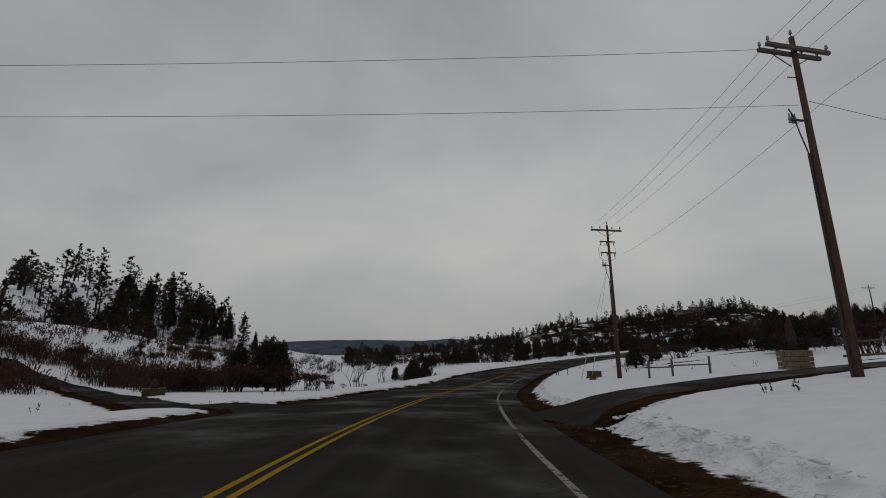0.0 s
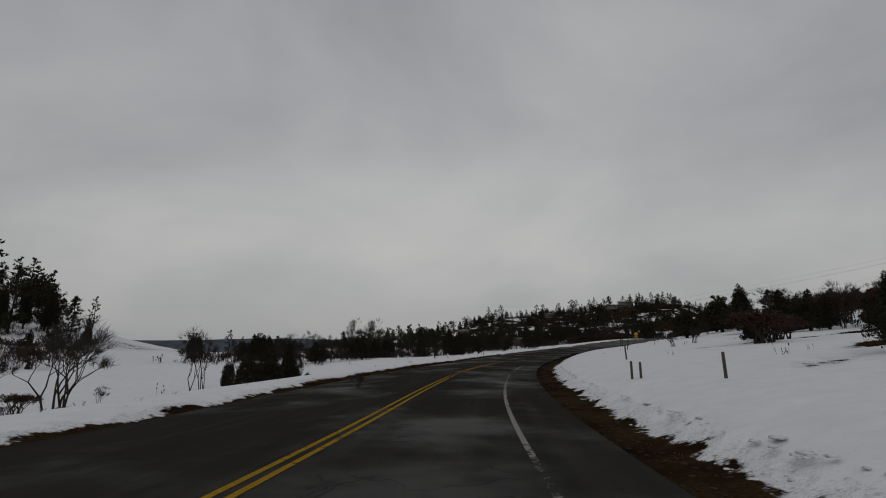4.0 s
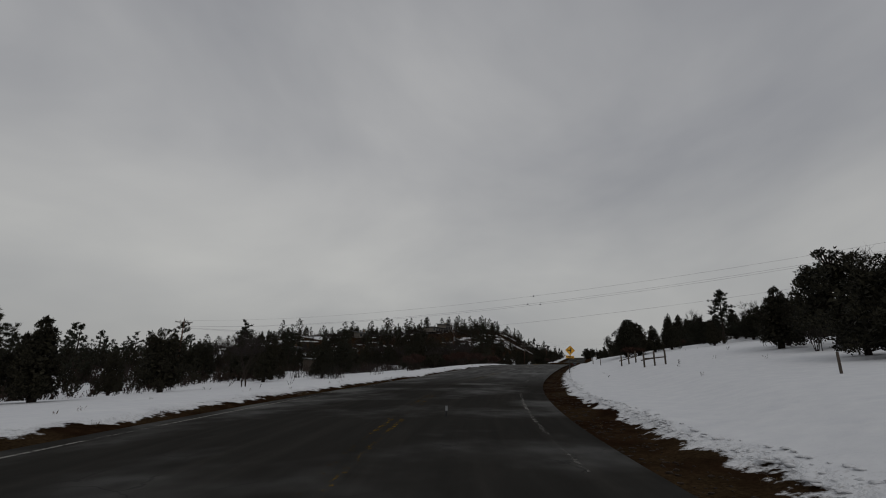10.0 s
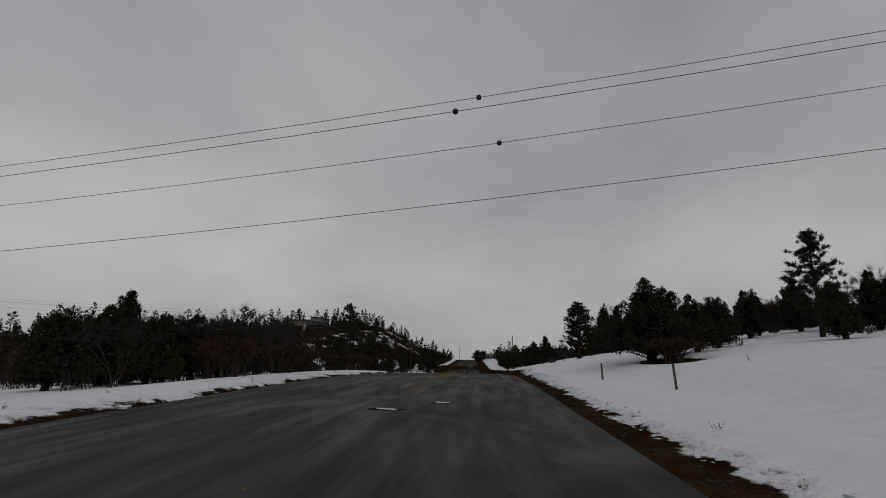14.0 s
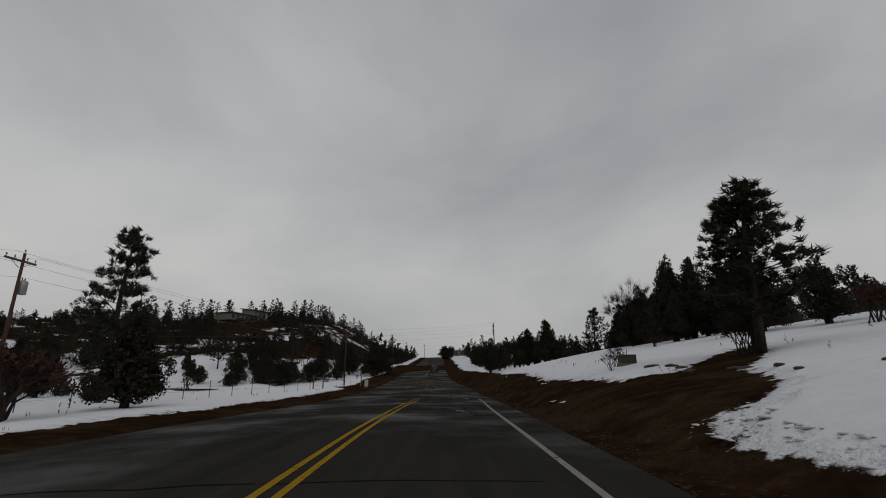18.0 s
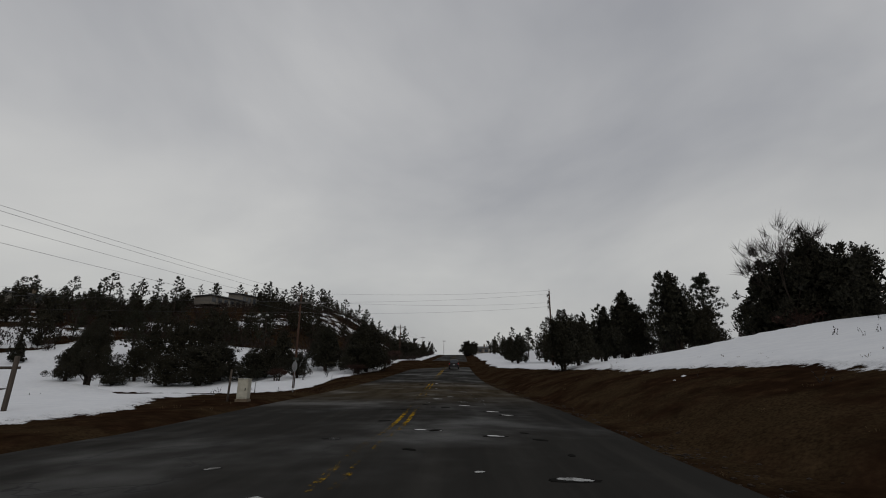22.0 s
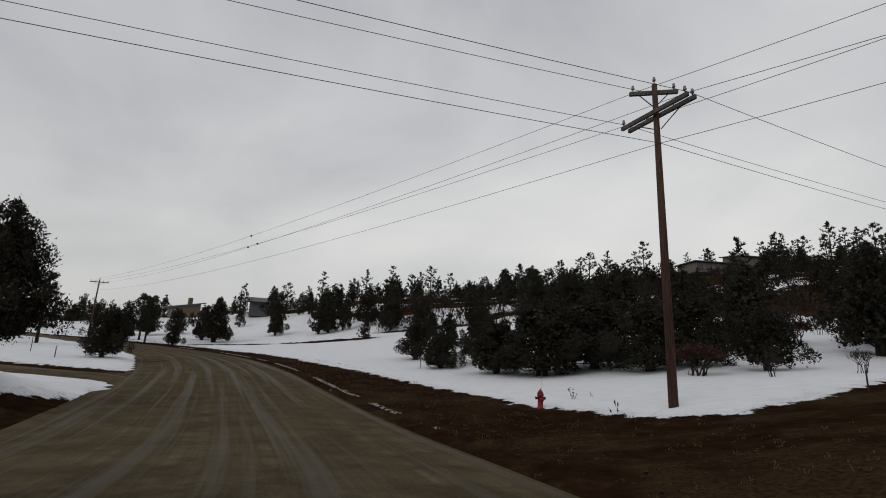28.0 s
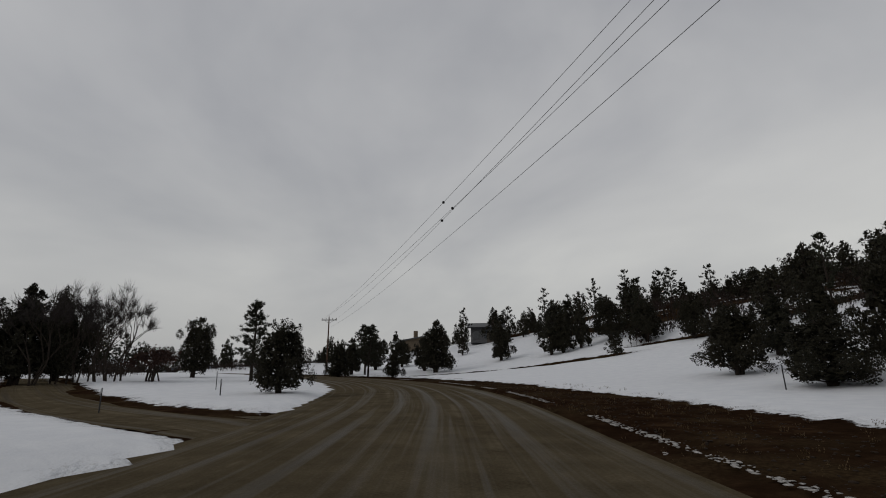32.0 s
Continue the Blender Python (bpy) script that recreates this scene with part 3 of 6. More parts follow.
def build_ground():
    xx, yy = np.meshgrid(GX, GY)
    nx, ny = len(GX), len(GY)
    z, e = terrain(xx.ravel(), yy.ravel())
    me = bpy.data.meshes.new("ground")
    co = np.stack([xx.ravel(), yy.ravel(), z], 1)
    i = np.arange(nx * ny).reshape(ny, nx)
    quads = np.stack([i[:-1, :-1], i[:-1, 1:], i[1:, 1:], i[1:, :-1]], -1).reshape(-1, 4)
    me.vertices.add(len(co))
    me.vertices.foreach_set("co", co.astype(np.float32).ravel())
    me.loops.add(quads.size)
    me.loops.foreach_set("vertex_index", quads.astype(np.int32).ravel())
    me.polygons.add(len(quads))
    me.polygons.foreach_set("loop_start", np.arange(0, quads.size, 4, dtype=np.int32))
    me.polygons.foreach_set("use_smooth", np.ones(len(quads), bool))
    at = me.attributes.new("edge", "FLOAT", "POINT")
    at.data.foreach_set("value", e.astype(np.float32))
    # weight of the painted distance haze and woodland colour, growing with range
    fa = me.attributes.new("far", "FLOAT", "POINT")
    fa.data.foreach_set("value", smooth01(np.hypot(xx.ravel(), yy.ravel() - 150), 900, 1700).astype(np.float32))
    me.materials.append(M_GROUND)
    me.update()
    me.validate()
    return tagged(new("ground", me), "snow-covered slopes with bare brown verges", "ground", kind="structure")


build_ground()


def ribbon(name, c, s, lats, material, lift, label, lo=0, hi=None, camber=0.02, kind="structure", category="road"):
    """A strip along the curve c between sideways distances, with uv in metres."""
    pts = c[lo:hi]
    ss = s[lo:hi]
    tan = np.gradient(pts[:, :2], axis=0)
    tan /= np.linalg.norm(tan, axis=1)[:, None]
    nrm = np.stack([tan[:, 1], -tan[:, 0]], 1)
    verts, uvs, k = [], [], len(lats)
    for p, q, a in zip(pts, nrm, ss):
        for o in lats:
            verts.append((p[0] + q[0] * o, p[1] + q[1] * o, p[2] + lift - camber * abs(o)))
            uvs.append((o, a))
    faces = [(r * k + j, r * k + j + 1, (r + 1) * k + j + 1, (r + 1) * k + j) for r in range(len(pts) - 1) for j in range(k - 1)]
    me = bpy.data.meshes.new(name)
    me.from_pydata(verts, [], faces)
    lay = me.uv_layers.new(name="UVMap")
    lay.data.foreach_set("uv", np.array([uvs[v.vertex_index] for v in me.loops], np.float32).ravel())
    me.materials.append(material)
    me.polygons.foreach_set("use_smooth", [True] * len(me.polygons))
    me.update()
    ob = new(name, me)
    return tagged(ob, label, category, kind=kind) if label else ob


main_road = ribbon("road", MAIN_C, MAIN_S, [-6.1, -5.5, -4, -2, 0, 2, 3.6, 4.5, 4.9], M_ASPHALT, 0.06, "worn grey two-lane asphalt road with patches and cracks")
side_road = ribbon("gravel_road", SIDE_C, SIDE_S, [-4.6, -3.8, -2, 0, 2, 3.6, 4.3], M_GRAVEL, 0.052, "muddy brown gravel side road with pale wheel tracks", camber=0.025)
for k, c in enumerate(DRIVE_C):
    zz = terrain(c[:, 0], c[:, 1])[0]
    ribbon("driveway", np.column_stack([c, zz]), along(c), [-2.0, -1.0, 0, 1.0, 2.0], M_ASPHALT if k < 2 else M_GRAVEL, 0.045, "dark driveway cleared of snow", camber=0.03, category="driveway")


def painted(name, stops, offs, wide, material, s0, s1, label, side=0.0):
    """A line on the road whose place across it wanders between stops along it."""
    lo, hi = np.searchsorted(MAIN_S, s0), np.searchsorted(MAIN_S, s1)
    c, ss = MAIN_C[lo:hi], MAIN_S[lo:hi]
    off = np.interp(ss, stops, offs)
    off = np.convolve(np.pad(off, 4, "edge"), np.ones(9) / 9, "valid") + side
    tan = np.gradient(c[:, :2], axis=0)
    tan /= np.linalg.norm(tan, axis=1)[:, None]
    moved = np.column_stack([c[:, 0] + tan[:, 1] * off, c[:, 1] - tan[:, 0] * off, c[:, 2] - 0.02 * np.abs(off)])
    ob = ribbon(name, moved, ss, [-wide / 2, wide / 2], material, 0.0665, "", camber=0.0)
    ob.parent = main_road
    return tagged(ob, label)


CENTRE = ((0, 75, 100, 110, 125, 140, 147, 163, 178, 196, 207, 225, 252, 262, 271, 290, 308, 340), (-0.1, -0.1, -0.3, -0.1, 0.0, -0.3, 0.1, 0.35, 0.35, -0.3, 0.05, 0.2, 0.6, 0.15, -0.07, 0.05, -0.18, 0.0))
RIGHT = ((0, 72, 100, 112, 142, 175, 200, 250, 272, 285), (3.85, 3.85, 3.65, 3.25, 3.28, 3.95, 3.7, 4.0, 3.82, 4.05))
LEFT = ((0, 143, 150, 180, 205), (-5.7, -5.7, -5.6, -5.4, -5.6))
for a, b, how in ((0, 150, 0), (150, 178, 1), (178, 236, 2), (236, 284, 0), (284, 340, 2), (340, 560, 1)):
    for o in (-0.13, 0.13):
        painted("centre_line", *CENTRE, 0.11, M_YELLOW[how], a, b + 2, "worn yellow line", o)
for a, b, how in ((0, 122, 0), (122, 150, 1), (150, 236, 2), (236, 284, 0)):
    painted("edge_line", *RIGHT, 0.11, M_WHITE[how], a, b + 2, "worn white line")
painted("edge_line", *LEFT, 0.1, M_WHITE[1], 136, 222, "worn white line")

# ---- plants ----
def leaf(geo, p, out, size, rnd, wide=0.45):
    """One leafy spray: a narrow triangle that points outwards."""
    d = (Vector(out) + Vector((rnd.uniform(-0.8, 0.8), rnd.uniform(-0.8, 0.8), rnd.uniform(-0.5, 0.8)))).normalized()
    s = d.orthogonal().normalized()
    s = (s * math.cos(a := rnd.uniform(0, 6.28)) + d.cross(s) * math.sin(a)) * size * wide
    p = Vector(p)
    k = len(geo.v)
    geo.v += [tuple(p - s - d * size * 0.3), tuple(p + s - d * size * 0.3), tuple(p + d * size)]
    geo.f.append((k, k + 1, k + 2))


def sprays(geo, p, out, size, r, wide=0.45, stray=0.8):
    """Many sprays at once: arrays of places, ways and sizes."""
    n = len(p)
    d = out + r.uniform((-stray, -stray, -0.6 * stray), (stray, stray, stray), (n, 3))
    d /= np.linalg.norm(d, axis=1, keepdims=True) + 1e-9
    w = np.cross(d, r.normal(0, 1, (n, 3)))
    w *= (size * wide / (np.linalg.norm(w, axis=1) + 1e-9))[:, None]
    d = d * size[:, None]
    k = len(geo.v)
    geo.v += [tuple(q) for q in np.stack([p - w - d * 0.3, p + w - d * 0.3, p + d], 1).reshape(-1, 3).tolist()]
    geo.f += [(k + 3 * i, k + 3 * i + 1, k + 3 * i + 2) for i in range(n)]


FORMS = {"cone": (1.8, 2.2, 1.8, 1.1, 0.5, 0.1), "round": (1.7, 2.35, 2.35, 1.8, 1.1, 0.35), "tent": (1.5, 2.2, 2.1, 1.45, 0.85, 0.2), "wide": (2.0, 2.6, 2.5, 1.9, 1.2, 0.35)}


def juniper_parts(seed, count, size, form="round", low=0.3, lobes=48):
    """Nominal height 5 m: short twisted trunk, crown of many upright flame-shaped clumps with a ragged outline."""
    r, rnd = np.random.RandomState(seed), random.Random(seed)
    wood, crown = Geo(), Geo()
    t = (np.arange(lobes) + r.uniform(0, 1, lobes)) / lobes
    t = np.where(r.uniform(0, 1, lobes) < 0.15, r.uniform(0.75, 1, lobes), t ** 1.15)
    big = np.interp(t, (0, 0.15, 0.4, 0.7, 0.9, 1), FORMS[form])
    a = np.arange(lobes) * 2.4 + r.uniform(-0.5, 0.5, lobes)
    off = big * r.uniform(0.35, 0.92, lobes) * (1 + 0.22 * np.sin(3 * a + seed))
    w = r.uniform(0.22, 0.5, lobes) * (0.4 + 0.36 * big)
    tall = w * r.uniform(1.7, 2.9, lobes)
    c = np.stack([off * np.cos(a), off * np.sin(a), low + 0.35 + t * (4.85 - low - 0.5 * tall)], 1)
    for k in range(3):
        b = Vector((0.12 * math.cos(2.1 * k), 0.12 * math.sin(2.1 * k), -0.3))
        wood.tube([b, b + Vector((rnd.uniform(-.1, .1), rnd.uniform(-.1, .1), 1.0)), Vector((rnd.uniform(-.4, .4), rnd.uniform(-.4, .4), 2.6)), Vector((0, 0, 4.0))],
                  [0.15, 0.11, 0.07, 0.02], 6)
    for x, y, z in c[::2].tolist():
        wood.tube([(0, 0, max(0.3, z - 0.9)), (x * 0.6, y * 0.6, z - 0.2), (x, y, z + 0.1)], [0.05, 0.035, 0.012], 4)
    i = r.choice(lobes, count, p=w ** 2 / np.sum(w ** 2))
    u = r.normal(0, 1, (count, 3))
    u /= np.linalg.norm(u, axis=1, keepdims=True)
    rho = r.uniform(0.1, 1, count) ** 0.45 * np.where(r.uniform(0, 1, count) < 0.16, r.uniform(1.05, 1.6, count), 1)
    thin = rho * (1 - 0.6 * np.clip(u[:, 2] * rho, 0, 1)) * w[i]
    p = c[i] + np.stack([u[:, 0] * thin, u[:, 1] * thin, u[:, 2] * rho * tall[i] * 0.5], 1)
    p[:, 2] = np.maximum(p[:, 2], low * 0.5 + r.uniform(0, 0.25, count))
    sprays(crown, p, np.stack([u[:, 0] * 0.55, u[:, 1] * 0.55, np.full(count, 0.6)], 1), size * r.uniform(0.6, 1.4, count), r, 0.42)
    # inner foliage round the stem
    m = count // 6 if size > 0.065 else count // 4
    q = r.uniform(0.03, 0.85, m)
    b, rad = r.uniform(0, 6.283, m), np.interp(q, (0, 0.15, 0.4, 0.7, 0.9, 1), FORMS[form]) * 0.62 * np.sqrt(r.uniform(0, 1, m))
    sprays(crown, np.stack([rad * np.cos(b), rad * np.sin(b), low + 0.2 + q * (4.6 - low)], 1), r.normal(0, 0.6, (m, 3)), np.full(m, max(0.2, size * 1.7) if size > 0.065 else 0.1), r, 0.6)
    return wood, crown


def pine_parts(seed, limbs, tufts, needles, size, slim=1.0, wide=0.13):
    """Nominal height 8 m: straight trunk, bare below, uneven limbs that end in tufts of needles with gaps between."""
    r, rnd = np.random.RandomState(seed), random.Random(seed)
    wood, crown = Geo(), Geo()
    wood.tube([(0, 0, -0.4), (0.06, 0, 2), (-0.04, 0.07, 5), (0, 0, 7.8)], [0.17, 0.135, 0.085, 0.015], 7)
    low = rnd.uniform(0.14, 0.3)
    spots = []
    for k in range(limbs):
        t = (k + rnd.uniform(0, 0.9)) / limbs
        if rnd.random() < 0.12:
            continue
        z = 8 * (low + (0.97 - low) * t)
        a = k * 2.4 + rnd.uniform(-0.7, 0.7)
        q = slim * 1.5 * float(np.interp(t, (0, 0.15, 0.4, 0.7, 0.92, 1), (0.7, 1.0, 0.98, 0.68, 0.32, 0.1))) * rnd.uniform(0.6, 1.2)
        tip = Vector((math.cos(a) * q, math.sin(a) * q, z + q * rnd.uniform(-0.08, 0.36)))
        root = Vector((0, 0, z - 0.12 * q))
        wood.tube([root, root.lerp(tip, 0.55) - Vector((0, 0, 0.06 * q)), tip], [0.035 * (1.25 - t), 0.022 * (1.25 - t), 0.008], 3, False)
        for m in range(tufts):
            f = rnd.uniform(0.35, 1.05)
            spots.append((*(root.lerp(tip, f) + Vector((rnd.gauss(0, .17), rnd.gauss(0, .17), rnd.gauss(0.04, .09)))), math.cos(a), math.sin(a)))
    for m in range(max(3, tufts)):
        spots.append((rnd.gauss(0, .05), rnd.gauss(0, .05), 7.75 - 0.16 * m, 0, 0))
    sp = np.repeat(np.array(spots), needles, 0)
    n = len(sp)
    sprays(crown, sp[:, :3] + r.normal(0, 0.055, (n, 3)), np.stack([sp[:, 3] * 0.45, sp[:, 4] * 0.45, np.full(n, 0.4)], 1), size * r.uniform(0.6, 1.3, n), r, wide, 1.0)
    return wood, crown


def oak_parts(seed, stems, depth, leaves, spread=0.5, first=1.25, size=0.1):
    """Nominal height 4 m: a clump of leafless stems, forked again and again; dead leaves if any."""
    rnd = random.Random(seed)
    wood, twig = Geo(), Geo()
    tips = []

    def fork(p, d, length, r, level):
        q = p + d * length
        (wood if level > 1 else twig).tube([p, p.lerp(q, 0.5) + Vector((rnd.gauss(0, .04), rnd.gauss(0, .04), 0)) * length, q], [r, r * 0.82, r * 0.66], 4 if level > 1 else 3, False)
        if level == 0:
            tips.append((q, d))
            return
        for _ in range(3 if level < 3 and rnd.random() < 0.6 else 2):
            e = (d + Vector((rnd.gauss(0, spread), rnd.gauss(0, spread), rnd.uniform(-0.05, 0.35)))).normalized()
            fork(q, e, length * rnd.uniform(0.6, 0.86), max(r * 0.62, 0.006), level - 1)

    for _ in range(stems):
        a = rnd.uniform(0, 6.28)
        fork(Vector((rnd.gauss(0, .25), rnd.gauss(0, .25), -0.2)), Vector((0.28 * math.cos(a), 0.28 * math.sin(a), 1)).normalized(), first, 0.06, depth)
    at, way = np.array([tuple(q) for q, _ in tips for _ in range(7)]), np.array([tuple(d) for _, d in tips for _ in range(7)])
    r = np.random.RandomState(seed)
    sprays(twig, at + r.normal(0, 0.05, at.shape), way, r.uniform(0.2, 0.55, len(at)), r, 0.022, 0.7)
    if leaves:
        for q, d in tips:
            for _ in range(leaves):
                leaf(twig, q + Vector((rnd.gauss(0, .12), rnd.gauss(0, .12), rnd.gauss(0, .12))), d, size * rnd.uniform(0.7, 1.4), rnd, 0.5)
    return wood, twig


PLANTS = {}


def kind_of(key, name, nominal, parts, mats, label, category, crown="crown"):
    a, b = parts
    PLANTS.setdefault(key, []).append((name, nominal, a.mesh("trunk", mats[0], True), b.mesh(crown, mats[1]), label, category, crown))


for sd, (form, low) in enumerate((("cone", 0.5), ("round", 0.3), ("cone", 0.4))):
    kind_of("K", "juniper_tree", 5.0, juniper_parts(sd + 11, 24000, 0.062, form, low, 64), (M_BARK, M_JUNIPER), "dark green juniper tree with fine scaly sprays", "tree")
for sd, form in enumerate(("round", "cone", "wide", "cone", "cone")):
    kind_of("J", "juniper_tree", 5.0, juniper_parts(sd + 1, 9000, 0.095, form), (M_BARK, M_JUNIPER), "dark green juniper tree with a dense ragged crown", "tree")
    kind_of("j", "juniper_tree", 5.0, juniper_parts(sd + 20, 1050, 0.2, form, 0.3, 26), (M_BARK, M_JUNIPER), "dark juniper tree on a wooded slope", "tree")
kind_of("T", "juniper_tree", 5.0, juniper_parts(77, 26000, 0.062, "tent", 0.75, 90), (M_BARK, M_JUNIPER), "tall rounded juniper tree on a bare trunk", "tree")
for sd in range(2):
    kind_of("C", "juniper_tree", 5.0, juniper_parts(sd + 31, 11000, 0.08, "cone", 0.25, 60), (M_BARK, M_JUNIPER), "tall pointed dark juniper tree with spire-like clumps", "tree")
    kind_of("W", "juniper_tree", 5.0, juniper_parts(sd + 35, 12000, 0.075, "wide", 0.15, 60), (M_BARK, M_JUNIPER), "broad dark juniper bush down to the snow", "tree")
for sd in range(3):
    kind_of("P", "pine_tree", 8.0, pine_parts(sd + 40, 78, 7, 20, 0.22, (1.25, 1.1, 1.4)[sd]), (M_BARK, M_PINE), "tall dark pine tree with layered branches", "tree")
    kind_of("p", "pine_tree", 8.0, pine_parts(sd + 50, 30, 4, 7, 0.34, (1.3, 1.1, 1.5)[sd], 0.26), (M_BARK, M_PINE), "dark pine tree on a wooded ridge", "tree")
    kind_of("O", "oak_tree", 4.0, oak_parts(sd + 60, 3, 5, 0), (M_BARK, M_TWIG), "leafless grey scrub oak with forked stems", "tree", "branchwork")
    kind_of("R", "oak_shrub", 3.4, oak_parts(sd + 70, 12, 3, 8, 0.5, 0.85, 0.11), (M_BARK, M_OAKLEAF), "red-brown oak shrub with dead leaves", "shrub", "branchwork")
    kind_of("B", "sage_bush", 2.9, oak_parts(sd + 80, 6, 2, 5, 0.6), (M_TWIG, M_TWIG), "low grey-brown leafless bush in the snow", "shrub", "branchwork")
PLANT_RND = random.Random(7)


def grow(key, x, y, h, w=1.0, z=None, group=""):
    """One plant of that kind, h metres tall, its crown w times the usual width."""
    name, nominal, wood, crown, label, category, cname = PLANT_RND.choice(PLANTS[key])
    k = h / nominal
    z = height(x, y) if z is None else z
    ob = thing(name, pose(x, y, z - 0.05, PLANT_RND.uniform(-3, 3), PLANT_RND.uniform(-3, 3), PLANT_RND.uniform(0, 360)), label, category, group)
    ob.scale = (k * w, k * w, k)
    part("trunk", wood, None, ob)
    top = part(cname, crown, None, ob)
    if cname == "branchwork":
        top["kind"] = "stuff"
    return ob


def grow_all(rows, group=""):
    """Rows of kind, x, y, height and perhaps width."""
    zs = terrain(np.array([r[1] for r in rows]), np.array([r[2] for r in rows]))[0]
    for r, z in zip(rows, zs):
        grow(r[0], r[1], r[2], r[3], r[4] if len(r) > 4 else 1.0, float(z), group)


def joined(name, rows, label):
    """Many far trees as one mesh: rows of kind, x, y, height, width."""
    r = random.Random(len(rows))
    zs = terrain(np.array([q[1] for q in rows]), np.array([q[2] for q in rows]))[0]
    cos, idx, mats, base = [], [], [], 0
    slots = []
    for q, z in zip(rows, zs):
        _, nominal, wood, crown, *_ = r.choice(PLANTS[q[0]])
        k, a = q[3] / nominal, r.uniform(0, 6.28)
        rot = np.array([[math.cos(a), -math.sin(a), 0], [math.sin(a), math.cos(a), 0], [0, 0, 1]]) @ np.diag([k * q[4], k * q[4], k])
        for me in (wood, crown):
            co, tri = TRIS[me.name]
            cos.append(co @ rot.T + (q[1], q[2], z - 0.05))
            idx.append(tri + base)
            base += len(co)
            m = me.materials[0]
            if m not in slots:
                slots.append(m)
            mats.append(np.full(len(tri), slots.index(m), np.int32))
    co, tri, mat = np.vstack(cos), np.vstack(idx), np.concatenate(mats)
    me = bpy.data.meshes.new(name)
    me.vertices.add(len(co))
    me.vertices.foreach_set("co", co.astype(np.float32).ravel())
    me.loops.add(tri.size)
    me.loops.foreach_set("vertex_index", tri.astype(np.int32).ravel())
    me.polygons.add(len(tri))
    me.polygons.foreach_set("loop_start", np.arange(0, tri.size, 3, dtype=np.int32))
    me.polygons.foreach_set("material_index", mat)
    for m in slots:
        me.materials.append(m)
    me.update()
    me.validate()
    return tagged(new(name, me), label, "woodland", kind="stuff")


def triangles(me):
    me.calc_loop_triangles()
    co, tri = np.empty(len(me.vertices) * 3), np.empty(len(me.loop_triangles) * 3, np.int32)
    me.vertices.foreach_get("co", co)
    me.loop_triangles.foreach_get("vertices", tri)
    return co.reshape(-1, 3), tri.reshape(-1, 3)


TRIS = {m.name: triangles(m) for k in "jp" for row in PLANTS[k] for m in row[2:4]}


def scatter(seed, count, box, kinds, tall, keep, group, name=""):
    """Plants at random in a box of the plan, where keep(x, y, right of road, along road, right of side road) holds."""
    r = np.random.RandomState(seed)
    x, y = r.uniform(box[0], box[1], count * 7), r.uniform(box[2], box[3], count * 7)
    d, w = nearest(MAIN_C, x, y)
    s = np.interp(w, np.arange(len(MAIN_S)), MAIN_S)
    g, gw = nearest(SIDE_C, x, y)
    free = np.ones(len(x), bool)
    for c in DRIVE_C:
        free &= np.abs(nearest(c, x, y)[0]) > 4.5
    free &= waves(x, y, 38, seed) + r.uniform(-0.5, 0.5, len(x)) > -0.25
    ok = np.nonzero(keep(x, y, d, s, g) & free)[0][:count]
    rows = [(kinds[r.randint(len(kinds))], x[i], y[i], r.uniform(*tall), r.uniform(0.75, 1.1)) for i in ok]
    if kinds.islower():
        joined(name or "woodland", rows, "dark " + group)
    else:
        grow_all(rows, group)


# trees that stand apart
# start, left of the road
grow_all([("J", -18.5, 50, 5.6), ("C", -17, 49, 5), ("R", -16, 47.5, 3.4, 1.3), ("R", -20.5, 46.5, 4, 1.2), ("J", -22.5, 52, 5), ("R", -13.8, 49, 2.6, 1.2),
          ("B", -12.2, 46.2, 1), ("R", -24, 47, 3.4, 1.3), ("R", -29, 50, 3.2, 1.3), ("R", -27, 46, 2.8, 1.2), ("P", -47, 46, 9.5), ("J", -44, 40, 7),
          ("O", -12.6, 71, 5.3), ("O", -13.4, 72.5, 5), ("O", -17.4, 60.8, 4.6), ("O", -18.4, 70.5, 4)])
# start, left of the road
grow_all([("O", -17, 72, 4, 0.9), ("O", -12.3, 90.2, 5.5, 0.8), ("O", -11.6, 91, 4.7, 0.7), ("O", -15, 80, 1.6), ("R", -19, 78, 2, 1.3), ("B", -11.5, 69.5, 0.8),
          ("B", -14.8, 70.6, 0.9), ("B", -17, 69, 0.7)])
# start, right of the road
grow_all([("C", 21.3, 54, 3.3, 1.05), ("R", 29.9, 69.1, 3.2, 1.6), ("J", 31.6, 71.6, 2.5, 1.1), ("C", 50.6, 93.5, 6.1), ("J", 48, 85, 4.5), ("J", 49.4, 83.5, 3.6),
          ("C", 51.9, 83.7, 3.4), ("J", 53, 79.8, 3.0), ("R", 36, 74, 3, 1.5), ("R", 38.5, 76.5, 3, 1.4), ("B", 35.7, 83.5, 1.6), ("B", 31, 80, 1.2),
          ("J", 62, 80, 4.2), ("R", 60, 83, 2.6), ("B", 17.5, 47, 0.9)])
# start, right of the road
grow_all([("J", 66, 62, 4.6), ("C", 68, 57, 4.4)])
# bend, left
grow_all([("P", 16.5, 148, 7.2, 1.2), ("J", 22, 131, 4), ("J", 27.6, 140, 4.4), ("J", 8, 136, 4.2), ("O", 33, 140, 3.6), ("J", 37, 152, 4.2),
          ("J", 57, 223, 7), ("P", 42, 196, 8.5), ("P", 53, 205, 8.5), ("J", 42, 149, 3.6), ("J", 48, 160, 4.2)])
